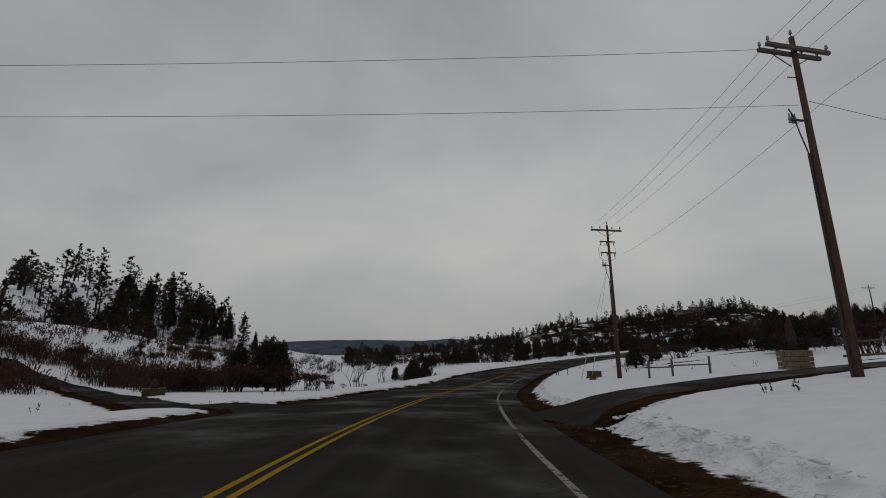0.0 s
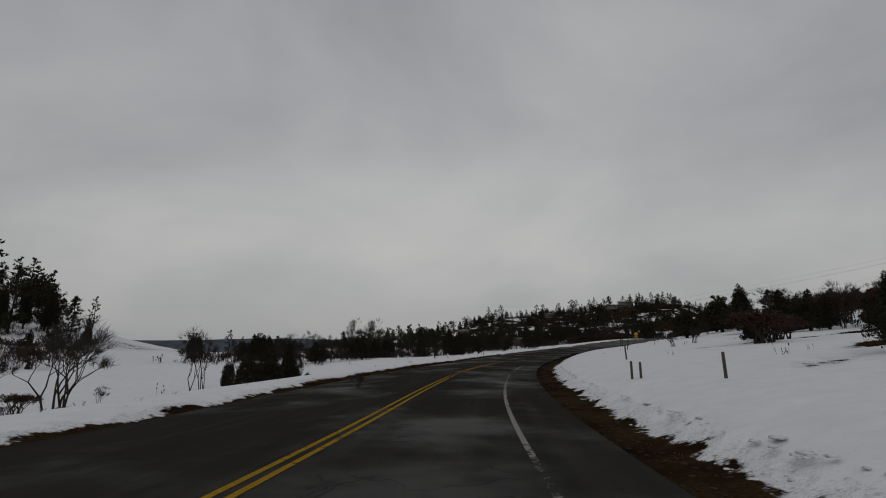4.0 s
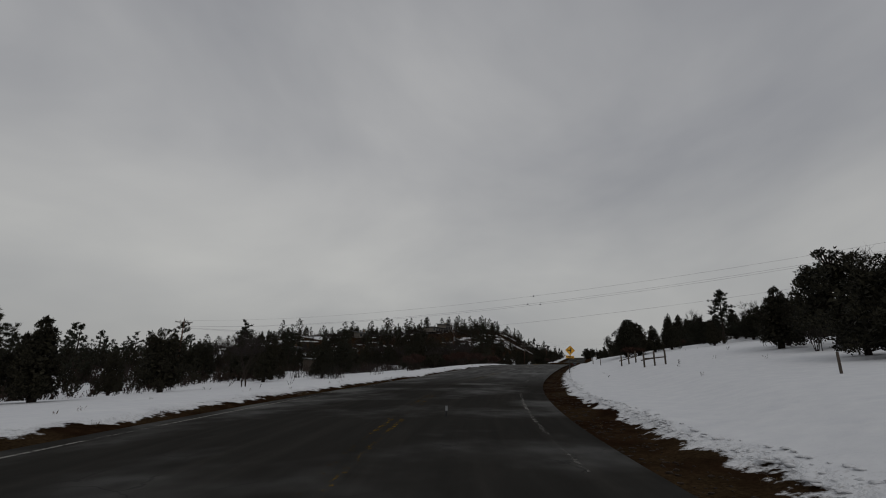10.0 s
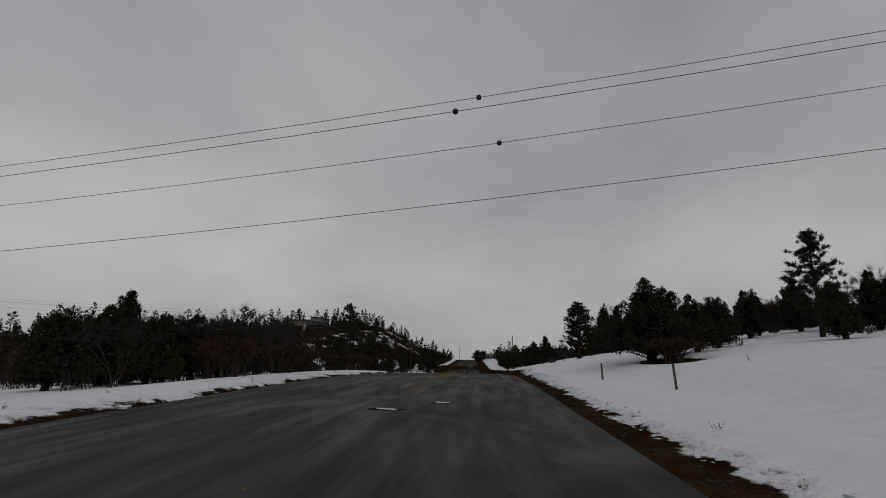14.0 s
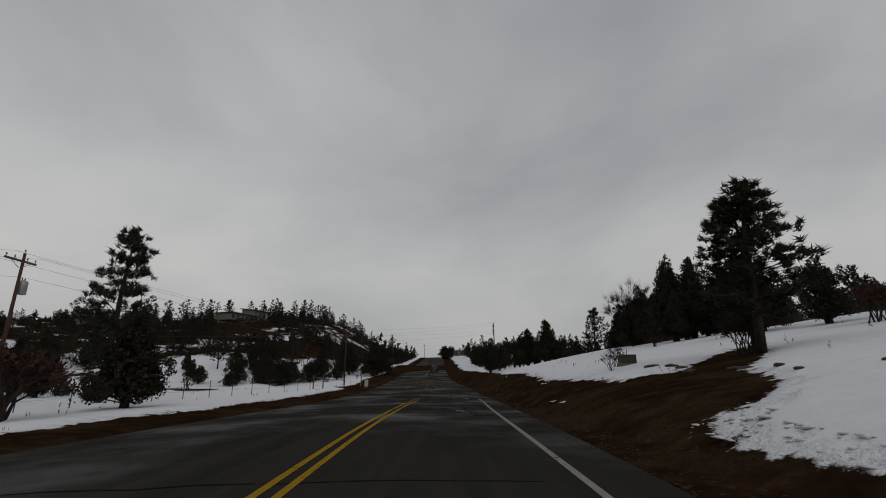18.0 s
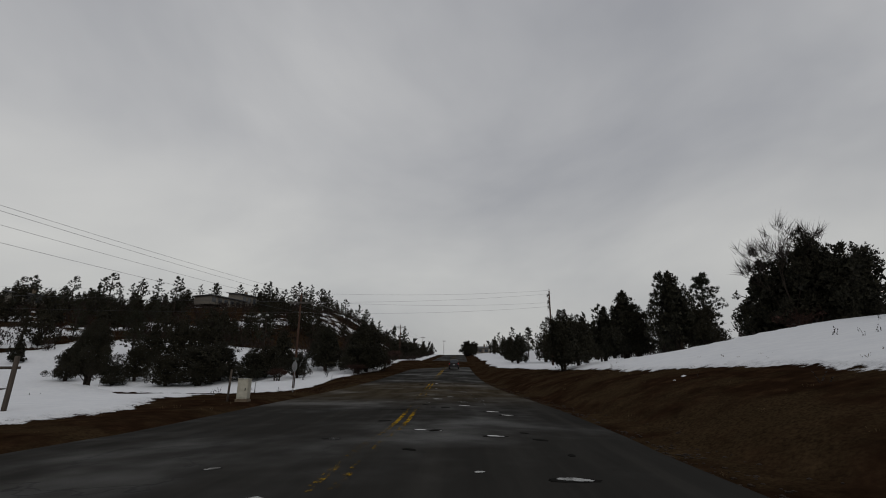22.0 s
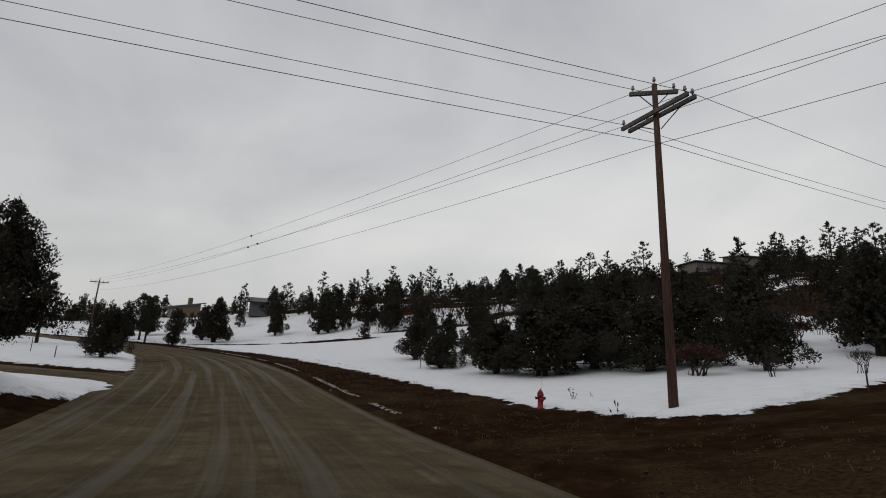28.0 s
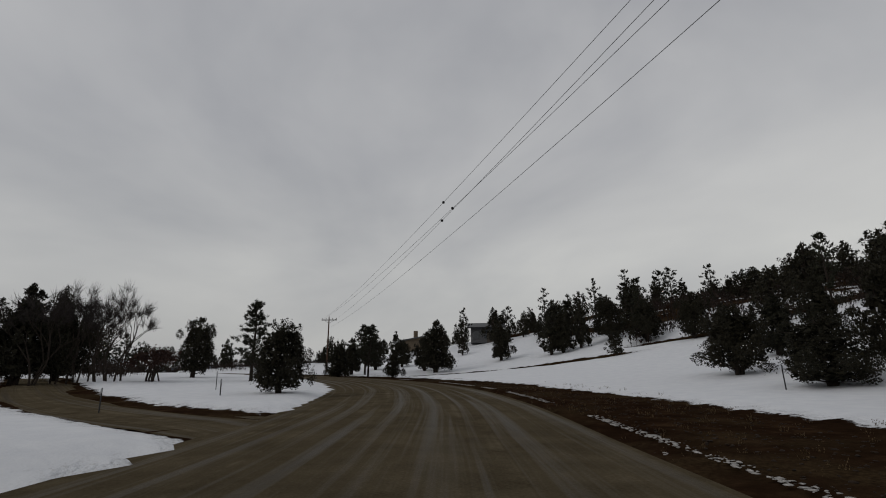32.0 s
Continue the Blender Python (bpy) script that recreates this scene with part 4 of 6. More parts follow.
# bend, right
grow_all([("K", 84, 143.4, 5.2, 1.35), ("K", 86.4, 143, 4.6, 1.2), ("R", 82.4, 141.6, 2.2, 1.4), ("J", 88.5, 142, 3.8), ("J", 92, 141.5, 3.6), ("P", 96, 136, 7.9, 1.15),
          ("J", 90.5, 134.5, 3.4), ("J", 104, 138, 4.6), ("J", 100, 141, 4), ("J", 66, 117, 4.6), ("J", 63, 112, 6.2, 1.15), ("B", 61, 113, 1.5),
          ("J", 52.5, 107, 4.4, 1.2), ("J", 55, 109, 3.4), ("B", 50, 106, 1.2), ("O", 74, 112, 6)])
# bend, right
grow_all([("O", 71, 109.5, 5.4), ("O", 78, 115, 5.8), ("O", 76, 108, 5), ("J", 70, 118, 4), ("R", 68, 114, 2.6), ("C", 104.7, 141.1, 4.3),
          ("J", 105.6, 145.1, 4.2), ("J", 101.8, 135.7, 3.5), ("J", 98.2, 133, 4.2), ("C", 98.4, 131.3, 4.6), ("J", 96.6, 129.9, 4.7), ("C", 94.6, 128.6, 4.5)])
# straight, left: thicket by the road, tall pine, junipers behind
grow_all([("P", 96.7, 193.6, 11, 0.95), ("J", 61, 158, 3.4), ("O", 63.5, 161, 3.4), ("O", 59, 154.5, 2.6), ("O", 66, 160.5, 4), ("J", 57.5, 158.5, 3.6),
          ("R", 64, 155.5, 2.8), ("R", 68, 158, 2.6), ("O", 70, 164, 3.8), ("R", 55, 152, 2.6), ("O", 73, 168, 3.6), ("R", 53, 150, 2.8),
          ("R", 76, 172, 2.6), ("O", 84, 192, 4), ("O", 88, 196, 4.4), ("R", 92, 199, 3)])
# straight, left: thicket by the road, tall pine, junipers behind
grow_all([("O", 80, 188, 3.8), ("O", 104, 218, 4.6), ("J", 108, 224, 4.6), ("R", 100, 208, 2.8), ("J", 96, 216, 5)])
# straight, right
grow_all([("P", 111.2, 162.4, 7.6, 1.35), ("P", 112.1, 162.6, 7.2, 1.2), ("R", 112.5, 163, 2.4), ("B", 118, 170.8, 1.2),
          ("B", 114.5, 170, 1), ("R", 121, 158, 3), ("J", 127, 160, 4.4), ("J", 131, 164, 5.2), ("J", 143, 172, 6.4),
          ("J", 119, 152, 4.6), ("J", 124, 155, 4.4), ("J", 140, 166, 6.8)])
# straight, right
grow_all([("J", 153, 178, 6.4), ("J", 156.5, 182, 6), ("J", 146, 168, 7), ("P", 197, 204, 12.5, 0.9), ("J", 196, 237, 5.4), ("J", 203, 243, 5),
          ("J", 213, 250, 5.6), ("P", 232, 257, 8.4), ("J", 188, 224, 5.2), ("J", 192, 219, 6), ("J", 300, 335, 7.5, 1.3), ("J", 292, 328, 7, 1.2),
          ("J", 312, 340, 6.5), ("J", 213, 288, 5.6, 1.2), ("J", 240, 312, 5.4), ("R", 190, 266, 3.2)])
# straight, right
grow_all([("R", 186, 262, 2.8, 1.3), ("R", 181, 258, 2.6, 1.3), ("J", 196, 273, 5.2), ("J", 203, 280, 4.6), ("J", 153.9, 204.7, 5, 0.9), ("J", 157.1, 205, 4.6, 0.9),
          ("C", 166.2, 206.4, 5.7, 0.9), ("C", 164.1, 203.4, 6.6), ("J", 164.4, 202.2, 5.1), ("P", 163, 199.5, 7.7, 0.8), ("C", 161.4, 197.6, 6.9, 0.9), ("J", 161.7, 195.8, 3.7)])
# the corner between the two roads
grow_all([("W", 141.2, 247.2, 4.9, 1.52), ("W", 144.6, 249.5, 5, 1.42), ("W", 138.2, 249, 3.9, 1.37), ("W", 133.6, 252.5, 2.8, 1.42), ("W", 147.2, 245.6, 4.1, 1.37), ("W", 150, 247.5, 4.4, 1.31),
          ("J", 136.5, 255, 4.6), ("J", 130, 258, 3.6, 1.2), ("J", 155, 252.5, 6.2), ("R", 148.6, 241.8, 2.2, 1.2), ("J", 152, 242.8, 3.4, 1.2), ("J", 160.5, 241, 6.6, 1.2),
          ("J", 164.5, 244, 7.2, 1.1), ("J", 168, 248.5, 7.6, 1.1), ("J", 171.5, 251.5, 6.8), ("J", 161.5, 250.5, 7)])
# the corner between the two roads
grow_all([("R", 158.5, 238.2, 2.2, 1.3), ("R", 170, 246.5, 3, 1.2), ("R", 155.5, 258, 2.8, 1.4), ("R", 159.5, 257, 2.8, 1.4), ("B", 150.5, 238.8, 1), ("B", 153, 237.5, 0.9),
          ("R", 176, 255, 3, 1.3), ("J", 165, 256, 7)])
# gravel road
grow_all([("T", 126, 226.7, 4.8, 0.88), ("P", 91.5, 268, 6.2), ("J", 92.5, 277, 5), ("J", 85, 271, 4.6), ("J", 80, 280, 5),
          ("J", 97, 266.5, 3), ("J", 123.5, 284, 4.8), ("J", 131.5, 265.5, 3.7, 1.2), ("J", 140.5, 264, 6.4), ("J", 144, 262, 7), ("J", 148.5, 263, 6.6),
          ("J", 127, 276, 3.5), ("J", 134, 274, 4.2), ("J", 118, 287, 5), ("J", 108, 286, 5)])
# gravel road
grow_all([("J", 100, 284, 4.4), ("P", 140, 272, 8), ("J", 112.5, 291, 5.6), ("O", 94.5, 238.3, 6.3, 0.7), ("O", 92.8, 239.9, 6.5, 0.7), ("O", 95.2, 241.3, 6.4, 0.7),
          ("R", 95.9, 243.3, 3.4, 1.3), ("J", 89.6, 248.9, 5.3, 0.8), ("P", 98.7, 249.3, 6.3, 1.1), ("P", 87.5, 271.1, 6.5, 1.1), ("J", 90.8, 264.2, 3.7, 1.2), ("J", 81.9, 283.9, 4.3),
          ("J", 96.6, 274.2, 6.2), ("C", 88.6, 239.5, 7.1, 0.8), ("J", 94, 236.2, 6.3), ("O", 94.1, 240.8, 5.8, 0.8)])
# gravel road
grow_all([("O", 96.2, 236.7, 5.5, 0.8), ("W", 113, 242.6, 3.5, 1.0)])
# ridge pines above the start
grow_all([("P", -125.9, 182.6, 18.5, 0.9), ("C", -131.5, 197.2, 11.7, 0.5), ("C", -117.6, 182.6, 19.6, 0.6), ("P", -123.1, 197.1, 15.6, 0.9), ("C", -112.8, 192.1, 17.4, 0.5), ("C", -116.9, 209.6, 14.1, 0.6),
          ("P", -104.6, 197.2, 16.2, 0.9), ("C", -101.8, 207, 14.2, 0.5), ("C", -97.9, 212.4, 13.4, 0.6), ("P", -87.8, 206.3, 14.7, 0.9), ("C", -81.4, 203.8, 8.9, 0.5), ("C", -118.1, 169.6, 17.8, 0.6),
          ("P", -106.4, 178.3, 14.8, 0.9), ("C", -97.2, 190, 13.5, 0.5)])
# valley edge
grow_all([("W", -6.4, 86.4, 3.5), ("W", -4.9, 88.7, 3.1), ("C", -3.6, 91, 4.3, 0.9), ("J", -5.9, 93.2, 3.8), ("W", -6.5, 91.4, 2.5), ("J", -4.5, 95.5, 2.7),
          ("J", -9.5, 91.8, 2.7, 0.8), ("P", 5.1, 191.5, 6.1, 0.9), ("P", 10.1, 191.4, 7, 0.9), ("J", -3.5, 114.3, 3.1, 1.2),
          ("J", -2.8, 116.7, 2.7), ("P", 0.2, 121.7, 4.7, 0.9), ("C", 3.3, 120.2, 4, 0.9), ("C", 5.4, 126.6, 3.6)])
# valley edge
grow_all([("P", 14.5, 114.9, 4.2, 1.1), ("J", 19.8, 130.4, 3.7), ("B", 3.4, 63.5, 0.8)])
# bare-topped group and tall pair on the right bank
grow_all([("O", 187.4, 192.6, 15.3, 0.75), ("J", 188.5, 191.6, 11.8, 0.9), ("C", 187.6, 189.6, 13.7, 0.9), ("J", 189.2, 194.8, 11.2), ("J", 187.7, 187.6, 11.1, 1.1), ("R", 184.5, 190.8, 5.4, 1.3),
          ("J", 185.8, 185.7, 10.7), ("C", 143.3, 173.2, 9.6, 0.8), ("C", 144.4, 171.6, 9, 0.75), ("J", 142.9, 170, 4.9), ("C", 139, 166.3, 6.2, 0.8), ("J", 145, 168, 3.5),
          ("R", 138.3, 174.1, 1.4, 1.2)])
# thicket close to the left of the bend
grow_all([("C", 60.4, 162.1, 4.9), ("J", 59.6, 160.2, 3.8, 1.1), ("J", 61.3, 163, 4.2, 1.1), ("J", 62.2, 160.8, 3.4), ("O", 63.5, 161.6, 3.4), ("J", 62.5, 160.8, 3.5, 1.1),
          ("J", 64.1, 161.4, 3.6, 1.1), ("J", 68.2, 166.5, 3.3, 1.1), ("J", 66.5, 163.9, 3.2, 1.1), ("J", 69.5, 168.1, 3.4, 1.1), ("O", 67.6, 167.7, 3.4), ("R", 70.7, 167.7, 3, 1.2),
          ("J", 73.2, 169.8, 3.5, 1.1), ("J", 77.3, 173.4, 3.7, 1.1), ("R", 79.9, 174.3, 3.6, 1.3), ("J", 85.8, 180, 3.9, 1.2)])
# thicket close to the left of the bend
grow_all([("R", 64.6, 160.3, 2.6), ("R", 90.7, 182.8, 3.6, 1.3), ("J", 95.9, 186.5, 4.4, 1.2), ("P", 52.8, 171.2, 7, 1.1)])
# woods; the valley view and the slope before the hilltop house stay clear
def valley(x, y):
    return (x < -0.25 * (y - 44)) & (x > -0.5 * (y - 44)) & (y > 80)


def house_slope(x, y):
    across, before = (x - 192) * 0.89 - (y - 366) * 0.45, -(x - 192) * 0.45 - (y - 366) * 0.89
    return (np.abs(across) < 11) & (before > -12) & (before < 55)


scatter(1, 120, (-235, -95, 110, 330), "pppj", (11, 20), lambda x, y, d, s, g: (x < -95) & ~valley(x, y), "pines on the western hill")
scatter(2, 34, (-75, -22, 30, 110), "RRRO", (2.6, 4.6), lambda x, y, d, s, g: (d < -26) & (y > 35) & ~valley(x, y), "scrub on the western slope")
scatter(14, 16, (-120, -60, 80, 190), "pjpj", (6, 10), lambda x, y, d, s, g: (d < -60) & ~valley(x, y), "pines on the western slope")
scatter(3, 80, (-30, 130, 90, 270), "JJCO", (2.6, 6.4), lambda x, y, d, s, g: (d < -27) & (d > -62) & (s > 165) & (np.abs(g) > 14) & (s < 300), "trees along the flat")
scatter(4, 110, (-60, 120, 120, 300), "jjjp", (2.8, 6.6), lambda x, y, d, s, g: (d < -55) & (np.abs(g) > 25) & (s > 150) & ~valley(x, y), "trees along the flat")
scatter(5, 110, (30, 150, 40, 180), "JJOR", (3.2, 5.6), lambda x, y, d, s, g: (d > 33) & (d < 62) & (s > 110) & (s < 300), "trees along the hillside")
scatter(6, 190, (30, 230, 20, 230), "jjpj", (5.0, 8.5), lambda x, y, d, s, g: (d > 58) & (d < 105) & (s > 110), "trees on the hill crest")
scatter(7, 60, (150, 300, 170, 320), "jjjp", (5, 8), lambda x, y, d, s, g: (d > 16) & (d < 60) & (s > 345), "trees by the straight")
scatter(8, 400, (125, 320, 262, 470), "jjjp", (2.6, 7.0), lambda x, y, d, s, g: (d < -12) & (np.abs(g) > 26) & ((x > 160) | (y > 285)) & ~house_slope(x, y), "trees on the northern hill")
scatter(9, 240, (20, 175, 285, 430), "jjjp", (2.6, 6.8), lambda x, y, d, s, g: (np.abs(g) > 26) & (y > 292 - 0.1 * (x - 100)) & ~house_slope(x, y), "trees on the northern hill")
scatter(10, 44, (135, 260, 330, 405), "p", (8, 12.5), lambda x, y, d, s, g: (np.hypot(x - 192, y - 366) > 15) & ~house_slope(x, y), "tall pines on the northern hill")
scatter(16, 80, (40, 320, 270, 470), "p", (6, 11), lambda x, y, d, s, g: (np.abs(d) > 20) & (np.abs(g) > 34) & ~house_slope(x, y), "single pines above the northern woods")
scatter(17, 16, (10, 120, 150, 280), "p", (7, 10), lambda x, y, d, s, g: (d < -48) & (np.abs(g) > 30) & ~valley(x, y), "single pines above the flat")
scatter(12, 46, (-40, 40, 210, 360), "jpjj", (3.5, 6.5), lambda x, y, d, s, g: ~valley(x, y), "trees in the valley")
scatter(13, 36, (30, 100, 195, 262), "JJJO", (3.5, 5.5), lambda x, y, d, s, g: (np.abs(g) > 20) & (d < -40), "trees behind the gravel road")


def brush(name, seed, count, box, tall, material, label, keep, blades=9, leaf_size=0.15):
    """Scrub that nobody could count: sprays of thin twigs, one mesh."""
    r = np.random.RandomState(seed)
    x, y = r.uniform(box[0], box[1], count * 4), r.uniform(box[2], box[3], count * 4)
    d, w = nearest(MAIN_C, x, y)
    s = np.interp(w, np.arange(len(MAIN_S)), MAIN_S)
    g, _ = nearest(SIDE_C, x, y)
    ok = np.nonzero(keep(x, y, d, s, g))[0][:count]
    z = terrain(x[ok], y[ok])[0]
    n = len(ok)
    h = np.repeat(r.uniform(*tall, n), blades)
    m = n * blades
    base = np.stack([np.repeat(x[ok], blades) + r.normal(0, 0.25, m) * h, np.repeat(y[ok], blades) + r.normal(0, 0.25, m) * h, np.repeat(z, blades) - 0.05], 1)
    an, tilt = r.uniform(0, 6.283, m), r.uniform(0, 0.75, m)
    up = np.stack([np.cos(an) * tilt, np.sin(an) * tilt, np.ones(m)], 1)
    tip = base + up * (h * r.uniform(0.6, 1.1, m))[:, None]
    side = np.stack([-np.sin(an), np.cos(an), np.zeros(m)], 1) * (h * 0.014)[:, None]
    stems = np.stack([base - side, base + side, tip], 1)
    f = r.uniform(0.25, 1, (m, 5, 1))
    p = base[:, None] + (tip - base)[:, None] * f
    d = up[:, None] + r.uniform(-0.8, 0.8, (m, 5, 3))
    d /= np.linalg.norm(d, axis=2, keepdims=True)
    q = np.cross(d, r.normal(0, 1, (m, 5, 3)))
    q /= np.linalg.norm(q, axis=2, keepdims=True) + 1e-9
    size = (h * leaf_size)[:, None, None]
    leaves = np.stack([p - q * size * 0.4 - d * size * 0.3, p + q * size * 0.4 - d * size * 0.3, p + d * size], 2)
    co = np.concatenate([stems.reshape(-1, 3), leaves.reshape(-1, 3)])
    me = bpy.data.meshes.new(name)
    me.vertices.add(len(co))
    me.vertices.foreach_set("co", co.astype(np.float32).ravel())
    me.loops.add(len(co))
    me.loops.foreach_set("vertex_index", np.arange(len(co), dtype=np.int32))
    me.polygons.add(len(co) // 3)
    me.polygons.foreach_set("loop_start", np.arange(0, len(co), 3, dtype=np.int32))
    me.materials.append(material)
    me.update()
    me.validate()
    return tagged(new(name, me), label, "scrub", kind="stuff")


brush("hill_scrub", 1, 4200, (110, 310, 262, 440), (0.9, 2.3), M_BRUSH, "brown scrub among the trees of the hill", lambda x, y, d, s, g: (d < -12) & (np.abs(g) > 22) & ((x > 158) | (y > 284)))
brush("slope_scrub", 2, 2600, (-150, -26, 40, 250), (0.7, 1.9), M_OAKLEAF, "red-brown scrub on the snowy western slope", lambda x, y, d, s, g: (d < -30 - 0.25 * y) & ~valley(x, y) & (waves(x, y, 30, 6) > -0.1))
brush("start_scrub", 9, 1500, (-80, -25, 36, 74), (1.2, 2.8), M_OAKLEAF, "dense red-brown oak scrub beside the snowy driveway", lambda x, y, d, s, g: (d < -27) & (np.abs(nearest(DRIVE_C[0], x, y)[0]) > 4) & (waves(x, y, 16, 8) > -0.35), 14, 0.07)
brush("thicket_stems", 8, 300, (40, 110, 130, 215), (0.7, 1.7), M_TWIG, "thin leafless stems of a roadside thicket", lambda x, y, d, s, g: (d < -13) & (d > -30) & (s > 205) & (s < 268) & (waves(x, y, 12, 5) > -0.2), 14, 0.03)
brush("flat_scrub", 3, 2400, (-30, 130, 90, 300), (0.6, 1.9), M_BRUSH, "brown leafless scrub between the junipers", lambda x, y, d, s, g: (d < -27) & (np.abs(g) > 14) & (s > 160) & (s < 310))
brush("crest_scrub", 4, 1300, (40, 220, 30, 230), (0.9, 2.0), M_TWIG, "grey scrub along the hillside", lambda x, y, d, s, g: (d > 34) & (d < 85) & (s > 120))
brush("verge_grass", 5, 2600, (-10, 160, -10, 250), (0.06, 0.18), M_GRASS, "dead tufts of grass along the verges",
      lambda x, y, d, s, g: (((d > 5.0) & (d < np.where(s > 275, 13, 6.8))) | ((d < -6.6) & (d > -9.5))) & (np.abs(g) > 5.5), 5)
brush("corner_grass", 6, 1500, (118, 160, 205, 262), (0.05, 0.17), M_GRASS, "dry grass on the bank of the gravel road", lambda x, y, d, s, g: (g > 4.6) & (g < 10) & (d < -7), 6)
brush("snow_weeds", 7, 260, (-20, 150, 10, 260), (0.2, 0.5), M_TWIG, "thin dry weeds that stick out of the snow", lambda x, y, d, s, g: (np.abs(d) > 9) & (np.abs(d) < 26) & (np.abs(g) > 6), 3)


def far_woods(seed, count):
    r, rnd = np.random.RandomState(seed), random.Random(seed)
    a, q = r.uniform(0, 6.283, count), 330 + 1500 * r.uniform(0, 1, count) ** 1.6
    x, y = 60 + q * np.cos(a), 150 + q * np.sin(a)
    d, _ = nearest(MAIN_C, x, y)
    x, y = x[np.abs(d) > 14], y[np.abs(d) > 14]
    z = terrain(x, y)[0]
    geo = Geo()
    for px, py, pz in zip(x, y, z):
        h = rnd.uniform(5, 10)
        for k in range(7):
            t = k / 6
            b = rnd.uniform(0, 6.28)
            w = h * 0.27 * (1.1 - t)
            leaf(geo, (px + math.cos(b) * w * 0.5, py + math.sin(b) * w * 0.5, pz + h * (0.12 + 0.8 * t)), (math.cos(b) * 0.6, math.sin(b) * 0.6, 0.7), h * 0.26, rnd, 0.55)
    return one("far_woods", geo, M_FARWOOD, "dark woodland on the distant slopes", "woodland", kind="stuff")


far_woods(3, 5200)


# ---- poles and wires ----
def pole(x, y, tall, arms, yaw, label, extras="", lean=0.0, z=None):
    """A wooden utility pole. arms: rows of (height below the top, length, how many side by side)."""
    z = height(x, y) if z is None else z
    ob = thing("utility_pole", pose(x, y, z, lean, 0, yaw), label, "pole", "utility poles")
    part("pole_shaft", Geo().tube([(0, 0, -0.6), (0, 0, tall * 0.5), (0, 0, tall)], [0.135, 0.11, 0.082], 12), M_POLE, ob, "brown creosoted shaft", True)
    ends = []
    for drop, length, n, *turn in arms:
        h = tall - drop
        ap = pose(0, 0, 0, 0, 0, turn[0] if turn else 0)
        for k in range(n):
            o = 0.16 if n == 1 or k == 0 else -0.16
            arm = part("crossarm", Geo().box(ap @ pose(0, o, h), length, 0.1, 0.13, 0.012), M_ARM, ob, "grey timber crossarm")
            for q in (-0.46, -0.2, 0.2, 0.46) if length > 2 else (-0.42, 0.42):
                if n > 1 and k == 1 and abs(q) < 0.3:
                    continue
                part("insulator", Geo().turned(ap @ pose(q * length, o, h + 0.06), [(0.015, 0), (0.018, 0.09), (0.05, 0.1), (0.055, 0.15), (0.03, 0.17), (0.045, 0.2), (0.03, 0.24), (0.01, 0.25)], 10), M_PORCELAIN, arm, "", True)
        for sgn in (-1, 1):
            part("brace", Geo().tube([ap @ Vector((sgn * length * 0.3, 0.16, h - 0.06)), ap @ Vector((sgn * 0.05, 0.13, h - 0.5))], [0.018, 0.018], 5), M_ARM, ob)
        ends.append(h)
    part("top_insulator", Geo().turned(pose(0, 0, tall), [(0.012, 0), (0.015, 0.12), (0.05, 0.13), (0.055, 0.19), (0.03, 0.21), (0.04, 0.25), (0.01, 0.29)], 10), M_PORCELAIN, ob, "", True)
    if "cutouts" in extras:
        for drop in (1.25, 2.1):
            part("crossarm", Geo().box(pose(0, 0.13, tall - drop), 1.25, 0.07, 0.09, 0.01), M_DARK, ob, "dark steel bracket")
            for q in (-0.55, -0.1, 0.5):
                part("cutout", Geo().turned(pose(q, 0.18, tall - drop - 0.28, 25, 0, 0), [(0.02, 0), (0.045, 0.03), (0.03, 0.08), (0.045, 0.13), (0.03, 0.18), (0.045, 0.23), (0.02, 0.3)], 8), M_PORCELAIN, ob, "", True)
        for q in (-0.55, 0.5):
            part("jumper", Geo().tube([(q, 0.18, tall - 1.4), (q * 1.35, 0.2, tall - 1.8), (q * 1.2, 0.2, tall - 2.5), (q * 0.5, 0.18, tall - 2.7), (0, 0.14, tall - 2.6)], [0.012] * 5, 5), M_WIRE, ob)
    if "riser" in extras:
        part("conduit", Geo().tube([(-0.14, 0.07, -0.4), (-0.13, 0.07, tall * 0.62)], [0.04, 0.04], 8), M_DARK, ob, "dark cable conduit")
        part("riser_cable", Geo().tube([(-0.13, 0.07, tall * 0.62), (-0.28, 0.1, tall * 0.68), (-0.42, 0.1, tall * 0.735), (-0.55, 0.12, tall * 0.76)], [0.022] * 4, 6), M_DARK, ob)
        br = part("bracket", Geo().box(pose(-0.3, 0.1, tall * 0.725), 0.5, 0.05, 0.06, 0.008), M_DARK, ob)
        for k in range(3):
            part("terminator", Geo().turned(pose(-0.3 - 0.11 * k, 0.16, tall * 0.725 - 0.1), [(0.02, 0), (0.05, 0.03), (0.03, 0.09), (0.05, 0.15), (0.03, 0.21), (0.02, 0.36)], 8), M_PORCELAIN, br, "", True)
        part("bracket", Geo().tube([(0, 0, tall - 1.55), (-0.42, 0.05, tall - 1.55)], [0.02, 0.02], 6), M_DARK, ob)
    if "transformer" in extras:
        can = part("transformer", Geo().turned(pose(0.42, 0.0, tall - 2.7), [(0.2, 0), (0.25, 0.03), (0.25, 0.82), (0.23, 0.88), (0.1, 0.95)], 16), M_ALU, ob, "grey cylindrical transformer", True)
        for k in (-0.1, 0.1):
            part("bushing", Geo().turned(pose(0.42 + k, 0.05, tall - 1.78), [(0.03, 0), (0.05, 0.03), (0.03, 0.08), (0.05, 0.12), (0.015, 0.2)], 8), M_PORCELAIN, can)
    return ob, Vector((x, y, z))


